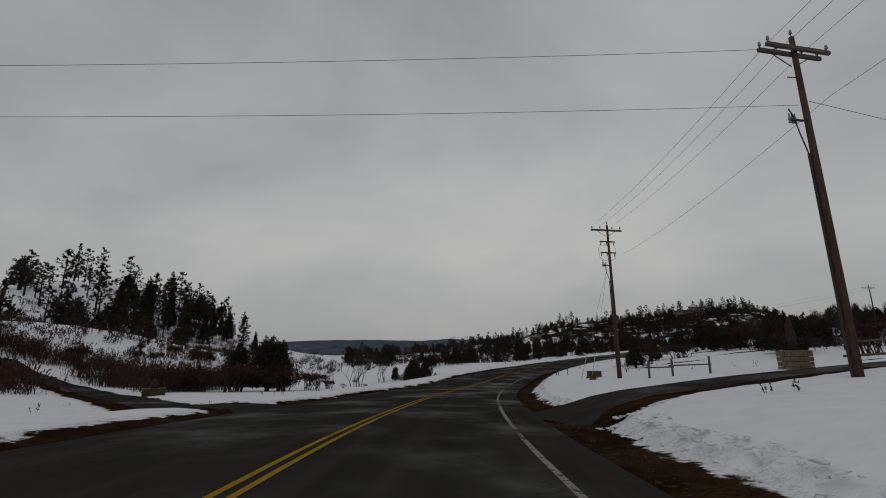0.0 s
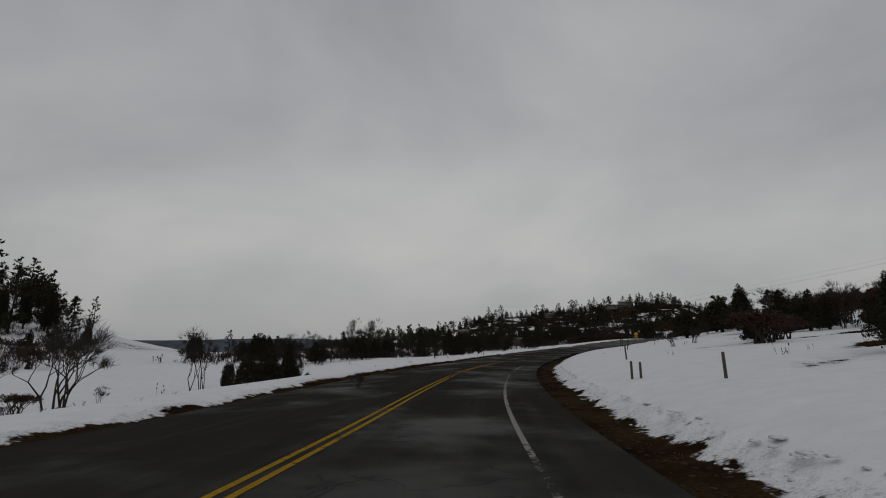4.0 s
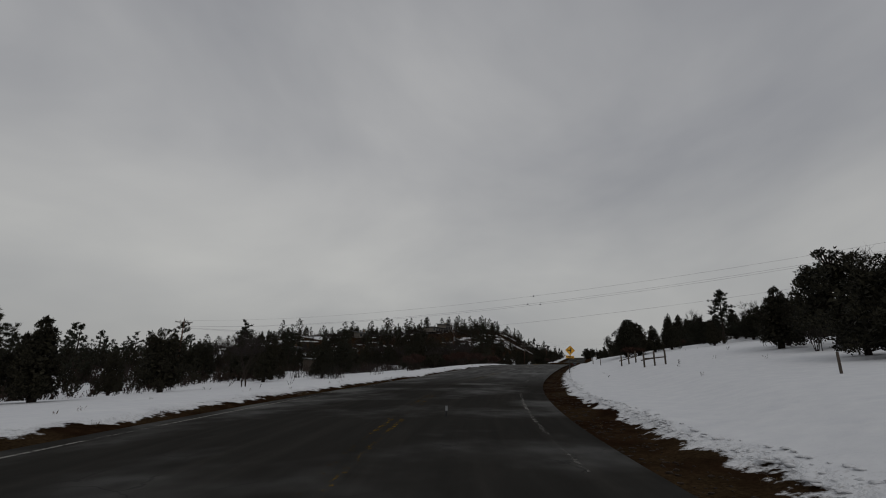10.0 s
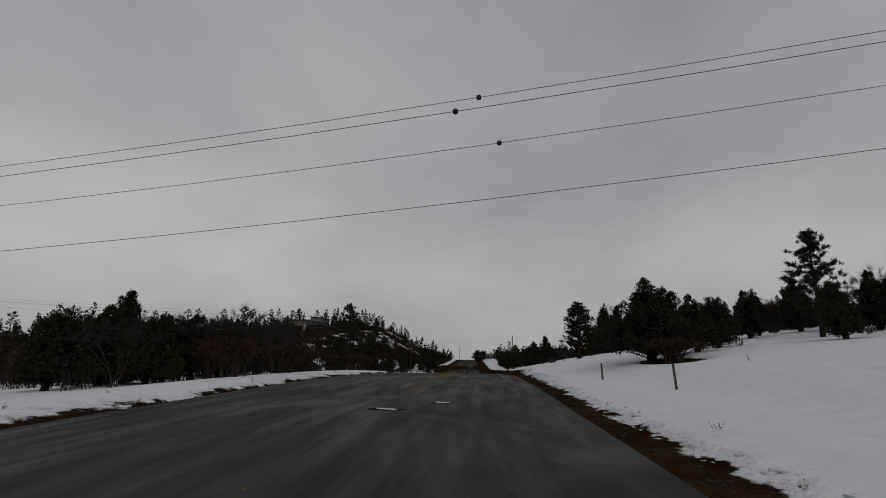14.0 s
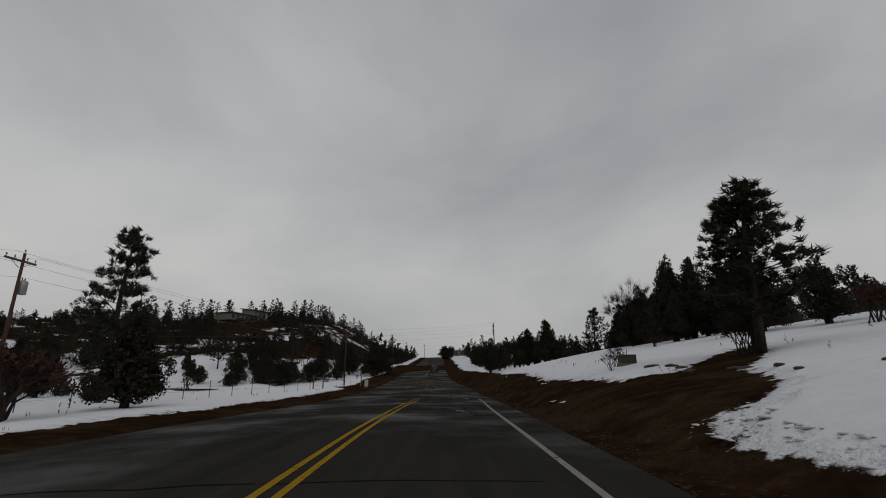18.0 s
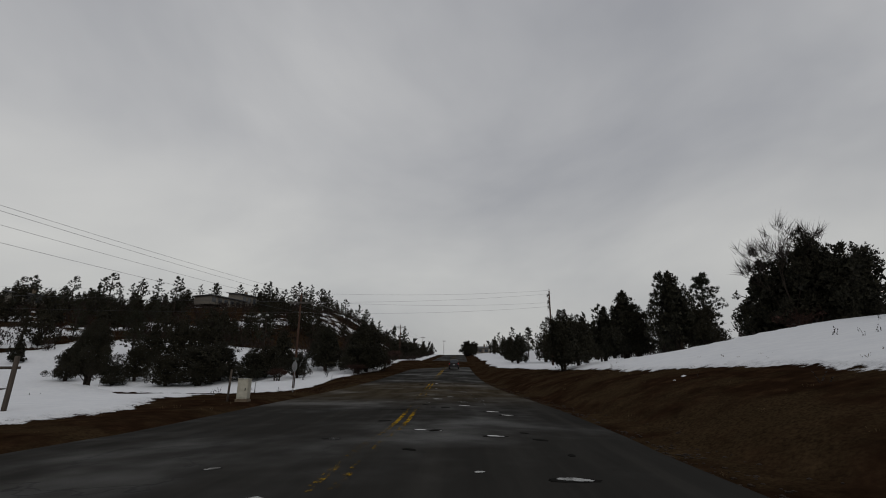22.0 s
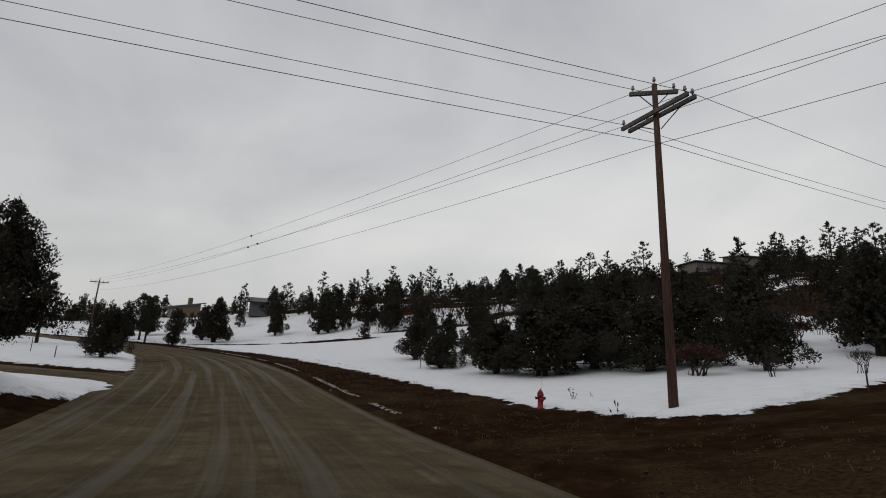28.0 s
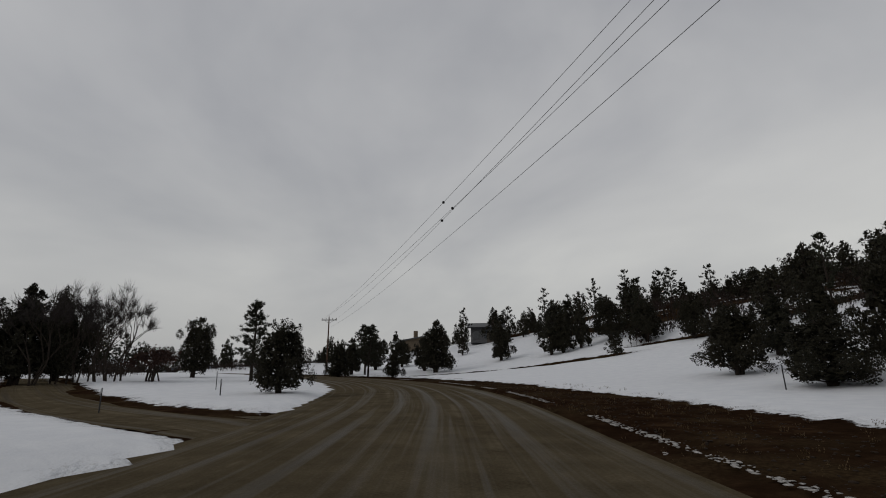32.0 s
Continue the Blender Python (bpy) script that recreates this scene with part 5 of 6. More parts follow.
def wire(a, b, sag, radius=0.007, balls=(), name="overhead_wire"):
    a, b = Vector(a), Vector(b)
    n = 22
    pts = [a.lerp(b, k / n) - Vector((0, 0, sag * 4 * (k / n) * (1 - k / n))) for k in range(n + 1)]
    ob = one(name, Geo().tube(pts, [radius] * (n + 1), 4, False), M_WIRE, "thin dark overhead electric wire", "wire", "overhead wires")
    for t in balls:
        p = a.lerp(b, t) - Vector((0, 0, sag * 4 * t * (1 - t)))
        part("marker", Geo().turned(pose(*p) @ pose(0, 0, -0.13), [(0.02, 0.06), (0.06, 0.08), (0.075, 0.13), (0.06, 0.18), (0.02, 0.2)], 10), M_DARK, ob, "small dark line marker", True)
    return ob


_, A1 = pole(11.7, 14.1, 11.2, [(0.55, 2.6, 2)], 12, "leaning brown wooden utility pole with a double crossarm", "riser")
_, A2 = pole(12.2, 34.2, 11.2, [(0.35, 2.5, 1)], 10, "brown wooden utility pole with a crossarm and fuse brackets", "cutouts riser")
_, AL = pole(92.9, 200.4, 9.4, [(0.5, 2.4, 1)], 40, "wooden utility pole with a grey transformer among the trees", "transformer")
_, AJ = pole(144.8, 231.3, 10.0, [(1.05, 2.6, 2), (0.2, 1.5, 1, 55)], -54, "brown wooden junction pole with two crossarms by the road corner")
_, AR = pole(172.6, 216.2, 9.7, [(0.6, 1.6, 1), (1.6, 1.2, 1)], 40, "wooden utility pole with short arms beside the road", "cutouts")
_, AF = pole(202.1, 277.5, 9.8, [(0.5, 2.4, 1)], -40, "wooden utility pole beside the far road")
_, AG = pole(74.0, 275.5, 8.4, [(0.4, 2.4, 1)], 40, "wooden utility pole beyond the bend of the gravel road")
_, A9 = pole(31.5, 190.0, 10.8 - height(31.5, 190.0), [(0.5, 2.6, 1), (1.4, 2.0, 1)], 0, "wooden utility pole above the juniper trees")
_, AH = pole(89.0, 97.0, 15.4 - height(89.0, 97.0), [(0.5, 2.6, 1)], 0, "wooden utility pole on the hillside")
_, AB = pole(10.5, -38.0, 10.5, [(0.55, 2.6, 1)], 0, "wooden utility pole behind the road bend")
_, AW = pole(-62.0, 8.0, 9.5, [(0.55, 2.4, 1)], 90, "wooden utility pole on the western slope")
for q in (0, 1, 2, 3):
    o = (-1.1, -0.45, 0.45, 1.1)[q]
    up = 10.25 if q < 3 else 8.6
    up += 0.5
    wire(A1 + Vector((o, 0.2 * o, up)), A2 + Vector((o, 0.1 * o, up + 0.45 if q < 3 else 9.0)), 0.35)
    wire(A1 + Vector((o, 0.2 * o, up)), AB + Vector((o, 0, up)), 0.6)
wire(A1 + Vector((-0.3, -0.8, 10.2)), AW + Vector((0, 0.8, 9.2)), 1.0)
wire(A1 + Vector((-0.1, 0.1, 8.7)), AW + Vector((0, 0, 8.0)), 1.0)
wire(A1 + Vector((0.1, 0, 8.8)), (19.0, 7.0, height(19, 7)), 0.0, 0.008, name="guy_wire")
for o in (-0.5, 0.5):
    g_top, g_end = A2 + Vector((0.1, 0.1, 9.2 + o * 0.4)), Vector((11.6 + 0.9 * o, 40.2, height(11.6 + 0.9 * o, 40.2)))
    g_wire = wire(g_top, g_end, 0.0, 0.007, name="guy_wire")
    part("guard", Geo().tube([g_end.lerp(g_top, 0.02), g_end.lerp(g_top, 0.21)], [0.022, 0.022], 8), M_BEIGE, g_wire, "pale plastic guard sleeve", True)
for q in range(4):
    o = (-1.15, 0.0, 1.15, 0.2)[q]
    hz = (9.95, 10.5, 9.95, 8.6)[q]
    zl, zr = (9.5, 10.6, 9.7, 7.5)[q], (14.5, 15.3, 14.7, 12.7)[q]
    wire((A9.x + 0.8 * o, A9.y + 0.5 * o, zl), (AH.x + 0.8 * o, AH.y + 0.5 * o, zr), (2.8, 2.7, 2.8, 2.75)[q], 0.008, (0.54 + 0.004 * q,) if q < 3 else ())
    a = (-1.2, -0.6, 1.2, 0.1)[q]
    ja = Vector((0.6 * a, -0.8 * a, (9.1, 10.1, 9.1, 7.9)[q]))
    wire(AJ + ja, AL + Vector((0.7 * a, -0.7 * a, (9.0, 9.6, 9.0, 7.8)[q])), 0.55, 0.009)
    wire(AJ + ja, AR + Vector((0.3 * a, 0.5 * a, (9.2, 9.7, 8.2, 7.6)[q])), 0.4, 0.009)
    wire(AJ + ja, AG + Vector((0.5 * a, 0.6 * a, (8.1, 8.5, 8.1, 6.8)[q])), 1.0, 0.008, (0.33 + 0.02 * q,) if q < 3 else ())
    wire(AL + Vector((0.7 * a, -0.7 * a, (9.0, 9.6, 9.0, 7.8)[q])), (A9.x + 0.6 * a, A9.y + 0.6 * a, 9.4), 0.9, 0.008)
    if q != 1:
        wire(AJ + ja, AF + Vector((0.6 * a, -0.6 * a, (9.3, 9.8, 9.3, 8.0)[q])), 0.7, 0.009)
        wire(AF + Vector((0.6 * a, -0.6 * a, 9.3 if q < 3 else 8.0)), (300 + a, 366 - a, height(300, 366) + 9), 0.9, 0.014)
pole(300, 366, 9.6, [(0.5, 2.4, 1)], -42, "wooden utility pole on the crest of the road")
pole(338, 385, 9.0, [(0.5, 2.4, 1)], -42, "wooden utility pole beyond the crest of the road")


# ---- fences, posts and signs ----
def post(x, y, tall, label, name="post", mat=None, r=0.045, group="posts", lean=2.0):
    rr = random.Random(int(x * 37 + y * 11))
    g = Geo().tube([(0, 0, -0.3), (0, 0, tall * 0.6), (0, 0, tall - 0.02), (0, 0, tall)], [r, r * 0.97, r * 0.93, r * 0.7], 9)
    return one(name, g, mat or M_TIMBER, label, "post", group, "", pose(x, y, height(x, y), rr.uniform(-lean, lean), rr.uniform(-lean, lean), rr.uniform(0, 90)), True)


def rail_fence(points, tall, rails, label, slack=0.0):
    """Posts with rails between; rails: heights."""
    x0, y0 = points[0]
    z0 = height(x0, y0)
    ob = thing("rail_fence", pose(x0, y0, z0), label, "fence", "timber fences")
    tops = []
    for k, (x, y) in enumerate(points):
        z = height(x, y) - z0
        tops.append(Vector((x - x0, y - y0, z)))
        part("post", Geo().tube([(x - x0, y - y0, z - 0.3), (x - x0 + 0.02, y - y0, z + tall), (x - x0 + 0.02, y - y0, z + tall + 0.02)], [0.066, 0.063, 0.05], 9), M_TIMBER, ob, "", True)
    for a, b in zip(tops, tops[1:]):
        d = (b - a).normalized() * 0.15
        for k, h in enumerate(rails):
            part("rail", Geo().tube([a - d + Vector((0, 0.07, h)), b + d + Vector((0, 0.07, h + slack * (1 if k else -1)))], [0.042, 0.038], 8), M_TIMBER, ob, "", True)
    return ob


rail_fence([(12.0, 28.9), (13.4, 28.9), (15.6, 28.8)], 1.0, (0.62,), "dark weathered timber rail fence in the snow", 0.1)
rail_fence([(13.7, 16.6), (14.7, 15.6), (16.0, 14.4)], 1.35, (0.55, 1.0), "dark timber fence corner beside the driveway")
rail_fence([(37.3, 99.9), (37.1, 99.1), (37.6, 98.5)], 1.0, (0.55,), "dark timber H-shaped fence section in snow")
rail_fence([(57.35, 122.55), (57.65, 121.9), (57.98, 121.25)], 1.0, (0.52,), "dark timber fence section on the snowy bank")
rail_fence([(63.5, 129.1), (63.75, 128.5), (63.98, 127.92)], 1.0, (0.5,), "dark timber H-shaped fence section in snow")
rail_fence([(87.1, 179.2), (88.1, 179.0)], 1.2, (0.85,), "two dark posts with a board beside the road")
rail_fence([(118.5, 203.6), (119.6, 203.4)], 1.45, (1.15,), "two tall timber gate posts in the snow")
for x, y, h in ((13.15, 57.3, 0.62), (13.25, 56.9, 0.55), (13.4, 53.1, 0.7), (18.8, 67.2, 0.8), (29.8, 85.6, 0.9), (71.8, 138.2, 0.85), (76.0, 142.8, 0.75),
                (45.5, 107.2, 0.7), (126.5, 205.2, 1.25)):
    post(x, y, h, "short dark weathered timber post in the snow")


def marker_post(x, y, tall, top=None):
    ob = thing("marker_post", pose(x, y, height(x, y), 1, -1, x * 9 % 60), "thin steel roadside marker post", "post", "marker posts")
    part("stake", Geo().box(pose(0, 0, tall / 2 - 0.15), 0.05, 0.02, tall + 0.3, 0.004), M_DARK, ob)
    part("reflector", Geo().box(pose(0, -0.014, tall - 0.09), 0.075, 0.012, 0.13, 0.004), top or M_STEEL, ob, "small reflector")
    return ob


for x, y, h in ((21.4, 112.5, 0.95), (18.5, 103.0, 0.8), (107.5, 242.3, 0.95), (115.3, 234.8, 0.8), (112.2, 240.2, 0.7), (101.0, 234.0, 0.9), (132.2, 251.7, 0.9), (149.6, 231.4, 0.7), (150.8, 230.8, 0.6), (20.6, 108.3, 0.85), (33.4, 112.4, 0.5), (118.0, 170.2, 0.9)):
    marker_post(x, y, h)
marker_post(131.9, 213.8, 0.75, M_BEIGE)
marker_post(133.6, 217.2, 0.5, M_BEIGE)

# wire fence along the left of the straight
fence = thing("wire_fence", pose(90.0, 187.5, 0), "thin steel post-and-wire fence in snow", "fence")
F_TOPS = []
for k in range(13):
    x, y = 90.0 + 2.3 * k, 187.5 + 1.28 * k
    z = height(x, y)
    F_TOPS.append((x - 90.0, y - 187.5, z))
    part("fence_post", Geo().box(pose(x - 90.0, y - 187.5, z + 0.45), 0.045, 0.03, 1.5, 0.005), M_DARK, fence)
for h in (0.45, 0.75, 1.05):
    part("fence_wire", Geo().tube([(a, b, c + h) for a, b, c in F_TOPS], [0.006] * 13, 4, False), M_WIRE, fence)


def warning_sign(x, y, yaw):
    """Diamond sign with a side-road arrow and a name plate under it, on a leaning channel post."""
    ob = thing("warning_sign", pose(x, y, height(x, y), 0, 4.5, yaw), "yellow diamond side-road warning sign with a street plate", "road sign")
    part("sign_post", Geo().box(pose(0, 0.03, 1.0), 0.06, 0.035, 2.6, 0.006), M_DARK, ob, "dark steel channel post")
    r = 0.43
    panel = part("sign_panel", Geo().plate(pose(0, 0, 2.1), [(-r, 0), (-0.02, -r + 0.02), (0.02, -r + 0.02), (r, 0), (0.02, r - 0.02), (-0.02, r - 0.02)], 0.012), M_SIGN, ob, "yellow diamond panel")
    q = r - 0.035
    for a, b in (((-q, 0), (0, q)), ((0, q), (q, 0)), ((q, 0), (0, -q)), ((0, -q), (-q, 0))):
        g = Geo().tube([(a[0], -0.009, 2.1 + a[1]), (b[0], -0.009, 2.1 + b[1])], [0.009, 0.009], 4)
        part("border", g, M_BLACK, panel)
    part("symbol", Geo().box(pose(0.065, -0.012, 2.1), 0.09, 0.008, 0.45), M_BLACK, panel)
    part("symbol", Geo().box(pose(-0.11, -0.012, 2.1), 0.27, 0.008, 0.09), M_BLACK, panel)
    plate = part("street_plate", Geo().box(pose(0, 0, 1.52), 0.74, 0.012, 0.22, 0.004), M_SIGN, ob, "yellow street name plate")
    for k, w in enumerate((0.07, 0.03, 0.07, 0.07, 0.07, 0.07, 0.07, 0.0, 0.07, 0.06)):
        if w:
            part("letter_bar", Geo().box(pose(-0.3 + 0.066 * k, -0.012, 1.52), w * 0.7, 0.008, 0.13), M_BLACK, plate)
    return ob


warning_sign(58.6, 130.95, -44)


def stop_sign(x, y, yaw):
    """Seen from its bare metal back."""
    ob = thing("stop_sign", pose(x, y, height(x, y), 0, 1, yaw), "octagonal stop sign seen from its bare back", "road sign")
    part("sign_post", Geo().box(pose(0, 0, 1.15), 0.06, 0.04, 2.9, 0.006), M_STEEL, ob, "galvanised post")
    oct8 = [(0.37 * math.cos(math.pi / 8 + k * math.pi / 4), 0.37 * math.sin(math.pi / 8 + k * math.pi / 4)) for k in range(8)]
    part("sign_back", Geo().plate(pose(0, 0.035, 2.15), oct8, 0.01), M_ALU, ob, "bare aluminium back")
    part("sign_face", Geo().plate(pose(0, 0.044, 2.15), [(a * 0.98, b * 0.98) for a, b in oct8], 0.006), M_RED, ob, "red face")
    part("name_blade", Geo().box(pose(0, 0, 2.68), 0.8, 0.01, 0.2, 0.003), M_GREENBOX, ob, "green street name blade")
    return ob


stop_sign(136.0, 216.4, 30)


def hydrant(x, y):
    ob = thing("fire_hydrant", pose(x, y, height(x, y), 0, 0, 20), "faded red fire hydrant on a grassy bank", "hydrant")
    ob.scale = (0.85, 0.85, 0.85)
    part("barrel", Geo().turned(pose(0, 0, 0), [(0.16, -0.1), (0.16, 0.04), (0.115, 0.06), (0.11, 0.5), (0.14, 0.52), (0.14, 0.57), (0.125, 0.6)], 16), M_RED, ob, "", True)
    part("bonnet", Geo().turned(pose(0, 0, 0.6), [(0.125, 0), (0.115, 0.07), (0.07, 0.13), (0.03, 0.15), (0.03, 0.2), (0.02, 0.21)], 16), M_RED, ob, "", True)
    for a in (0, 180):
        part("side_nozzle", Geo().turned(pose(0, 0, 0.43, 0, 90, a), [(0.05, 0.08), (0.05, 0.17), (0.065, 0.17), (0.065, 0.21), (0.02, 0.23)], 10), M_RED, ob, "", True)
    part("pumper_nozzle", Geo().turned(pose(0, 0, 0.38, 90, 0, 0), [(0.07, 0.08), (0.07, 0.17), (0.085, 0.17), (0.085, 0.22), (0.03, 0.24)], 12), M_RED, ob, "", True)
    part("flag_rod", Geo().tube([(0.1, 0.1, 0.5), (0.1, 0.1, 1.5)], [0.008, 0.006], 5), M_STEEL, ob, "thin snow marker rod")
    return ob


hydrant(141.15, 234.3)


def utility_box(x, y, w, d, h, yaw, mat, label):
    ob = thing("utility_box", pose(x, y, height(x, y), 0, 0, yaw), label, "utility box", "utility boxes")
    part("pad", Geo().box(pose(0, 0, 0.0), w * 1.15, d * 1.15, 0.2, 0.015), M_STONE, ob, "concrete pad")
    part("cabinet", Geo().box(pose(0, 0, 0.1 + h / 2), w, d, h, 0.02), mat, ob)
    part("lid", Geo().box(pose(0, 0, 0.1 + h + 0.02), w * 1.04, d * 1.06, 0.05, 0.012), mat, ob)
    door = part("door", Geo().box(pose(0, -d / 2 - 0.008, 0.1 + h * 0.48), w * 0.86, 0.02, h * 0.8, 0.004), mat, ob)
    part("handle", Geo().box(pose(w * 0.3, -d / 2 - 0.028, 0.1 + h * 0.5), 0.03, 0.025, 0.12, 0.005), M_DARK, door)
    return ob


utility_box(12.7, 41.6, 1.0, 0.7, 0.4, 15, M_ROCK, "low dark grey utility cabinet in the snow")
utility_box(117.4, 170.0, 0.9, 0.7, 0.45, -50, M_GREENBOX, "dark green pad-mounted transformer in the snow")
utility_box(126.9, 204.7, 0.42, 0.4, 0.75, -45, M_BEIGE, "pale beige utility pedestal beside the road")
utility_box(10.9, 36.2, 0.4, 0.3, 0.25, 10, M_ROCK, "small grey meter box at the pole")


def stone_planter(x, y, w, h, yaw, label, stump, mat):
    """A squared stone base, of single stones, with a dark stump on it."""
    ob = thing("stone_planter", pose(x, y, height(x, y), 0, 0, yaw), label, "planter", "stone planters")
    rr = random.Random(int(w * 100))
    rows = 4
    for r in range(rows):
        zz = -0.1 + (h + 0.1) * (r + 0.5) / rows
        for side in range(4):
            n = 3
            for k in range(n):
                a = -w / 2 + w * (k + 0.5) / n + (0.06 if r % 2 else -0.06)
                part("stone", Geo().box(pose(0, 0, 0, 0, 0, 90 * side) @ pose(a, -w / 2 + 0.1, zz, 0, 0, rr.uniform(-2, 2)), w / n * 0.95, 0.2, (h + 0.1) / rows * 0.94, 0.02), mat, ob)
    part("fill", Geo().box(pose(0, 0, h / 2 - 0.03), w - 0.26, w - 0.26, h, 0.02), M_ROCK, ob)
    part("cap", Geo().box(pose(0, 0, h + 0.03), w * 1.04, w * 1.04, 0.08, 0.015), mat, ob, "pale stone cap")
    part("stump", Geo().tube([(0, 0, h), (0.05, 0, h + stump * 0.4), (-0.06, 0.03, h + stump * 0.75), (0.02, 0, h + stump)], [w * 0.17, w * 0.2, w * 0.16, w * 0.06], 9), M_BARK, ob, "dark weathered stump", True)
    return ob


stone_planter(19.0, 26.4, 1.15, 0.95, 20, "tan stone planter block with a dark stump on it", 1.9, M_STONE)
stone_planter(-22.9, 38.0, 1.5, 0.45, 30, "low grey stone base with a dark stump on it", 0.75, M_ROCK)


# ---- houses ----
def house(x, y, yaw, w, d, h, storeys, bays, pitch, label, wall, roof, name="house"):
    z = height(x, y) - 0.3
    ob = thing(name, pose(x, y, z, 0, 0, yaw), label, "house", "houses")
    part("wall", Geo().box(pose(0, 0, h / 2), w, d, h), wall, ob)
    part("roof", Geo().box(pose(0, 0, h + 0.12 + d * pitch * 0.5, math.degrees(math.atan(pitch)), 0, 0), w + 1.4, (d + 1.6) / math.cos(math.atan(pitch)), 0.28, 0.05), roof, ob, "grey roof with some snow")
    if pitch > 0:
        part("gable", Geo().plate(pose(0, 0, h, 0, 0, 90), [(-d / 2, 0), (d / 2, 0), (d / 2, d * pitch)], w - 0.2), wall, ob)
    part("chimney", Geo().box(pose(w * 0.28, d * 0.1, h + d * pitch + 0.5), 0.8, 0.8, 1.6, 0.04), M_STONE, ob)
    for s in range(storeys):
        for k in range(bays):
            for face in (-1, 1):
                cx, cz = -w / 2 + w * (k + 0.5) / bays, h * (s + 0.52) / storeys
                win = part("window", Geo().box(pose(cx, face * (d / 2 + 0.03), cz), w / bays * 0.62, 0.1, h / storeys * 0.55, 0.02), M_ROOF, ob)
                part("pane", Geo().box(pose(cx, face * (d / 2 + 0.075), cz), w / bays * 0.54, 0.03, h / storeys * 0.46), M_GLASS, win)
    part("door", Geo().box(pose(w * 0.08, -d / 2 - 0.05, 1.05), 1.0, 0.08, 2.1, 0.02), M_TIMBER, ob)
    return ob


house(191.7, 369.0, 20, 17.0, 8.5, 3.1, 1, 6, 0.0, "long low pale house on the wooded hilltop", M_STUCCO, M_ROOF)
house(202.5, 374.5, 20, 8.0, 7.5, 4.4, 1, 3, 0.12, "pale house wing on the wooded hilltop", M_STUCCO, M_ROOF)
house(82.0, 308.0, 35, 6.2, 5.0, 2.9, 1, 3, 0.22, "grey modern house with a slanted roof beyond the bend", M_ROOF, M_DARK)
house(12.0, 322.0, 10, 9.0, 7.0, 3.0, 1, 4, 0.1, "tan house among the far trees", M_STUCCO, M_ROOF)
house(134.0, 358.0, 10, 7.0, 6.0, 2.8, 1, 3, 0.15, "tan house among the trees of the hill", M_STUCCO, M_ROOF)
house(60.0, 310.0, -30, 6.0, 5.0, 2.5, 1, 3, 0.2, "low grey house beyond the gravel road", M_STONE, M_ROOF)
house(332.0, 352.0, -45, 10.0, 7.0, 3.2, 1, 3, 0.15, "small house on the crest of the road", M_STUCCO, M_ROOF)


def shed(x, y, yaw):
    z = height(x, y) - 0.2
    ob = thing("shed", pose(x, y, z, 0, 0, yaw), "dark board shed among the juniper trees", "shed")
    for k in range(14):
        part("board", Geo().box(pose(-2.9 + 0.446 * k, -2.0, 1.5), 0.43, 0.06, 3.0, 0.01), M_TIMBER, ob)
    for sx in (-1, 1):
        for k in range(9):
            part("board", Geo().box(pose(sx * 3.1, -1.8 + 0.446 * k, 1.5), 0.06, 0.43, 3.0, 0.01), M_TIMBER, ob)
    part("back", Geo().box(pose(0, 2.0, 1.5), 6.2, 0.08, 3.0), M_TIMBER, ob)
    part("roof", Geo().box(pose(0, 0, 3.15, 6, 0, 0), 6.8, 4.8, 0.12, 0.02), M_DARK, ob, "dark metal roof")
    return ob


shed(60.5, 206.0, 12)


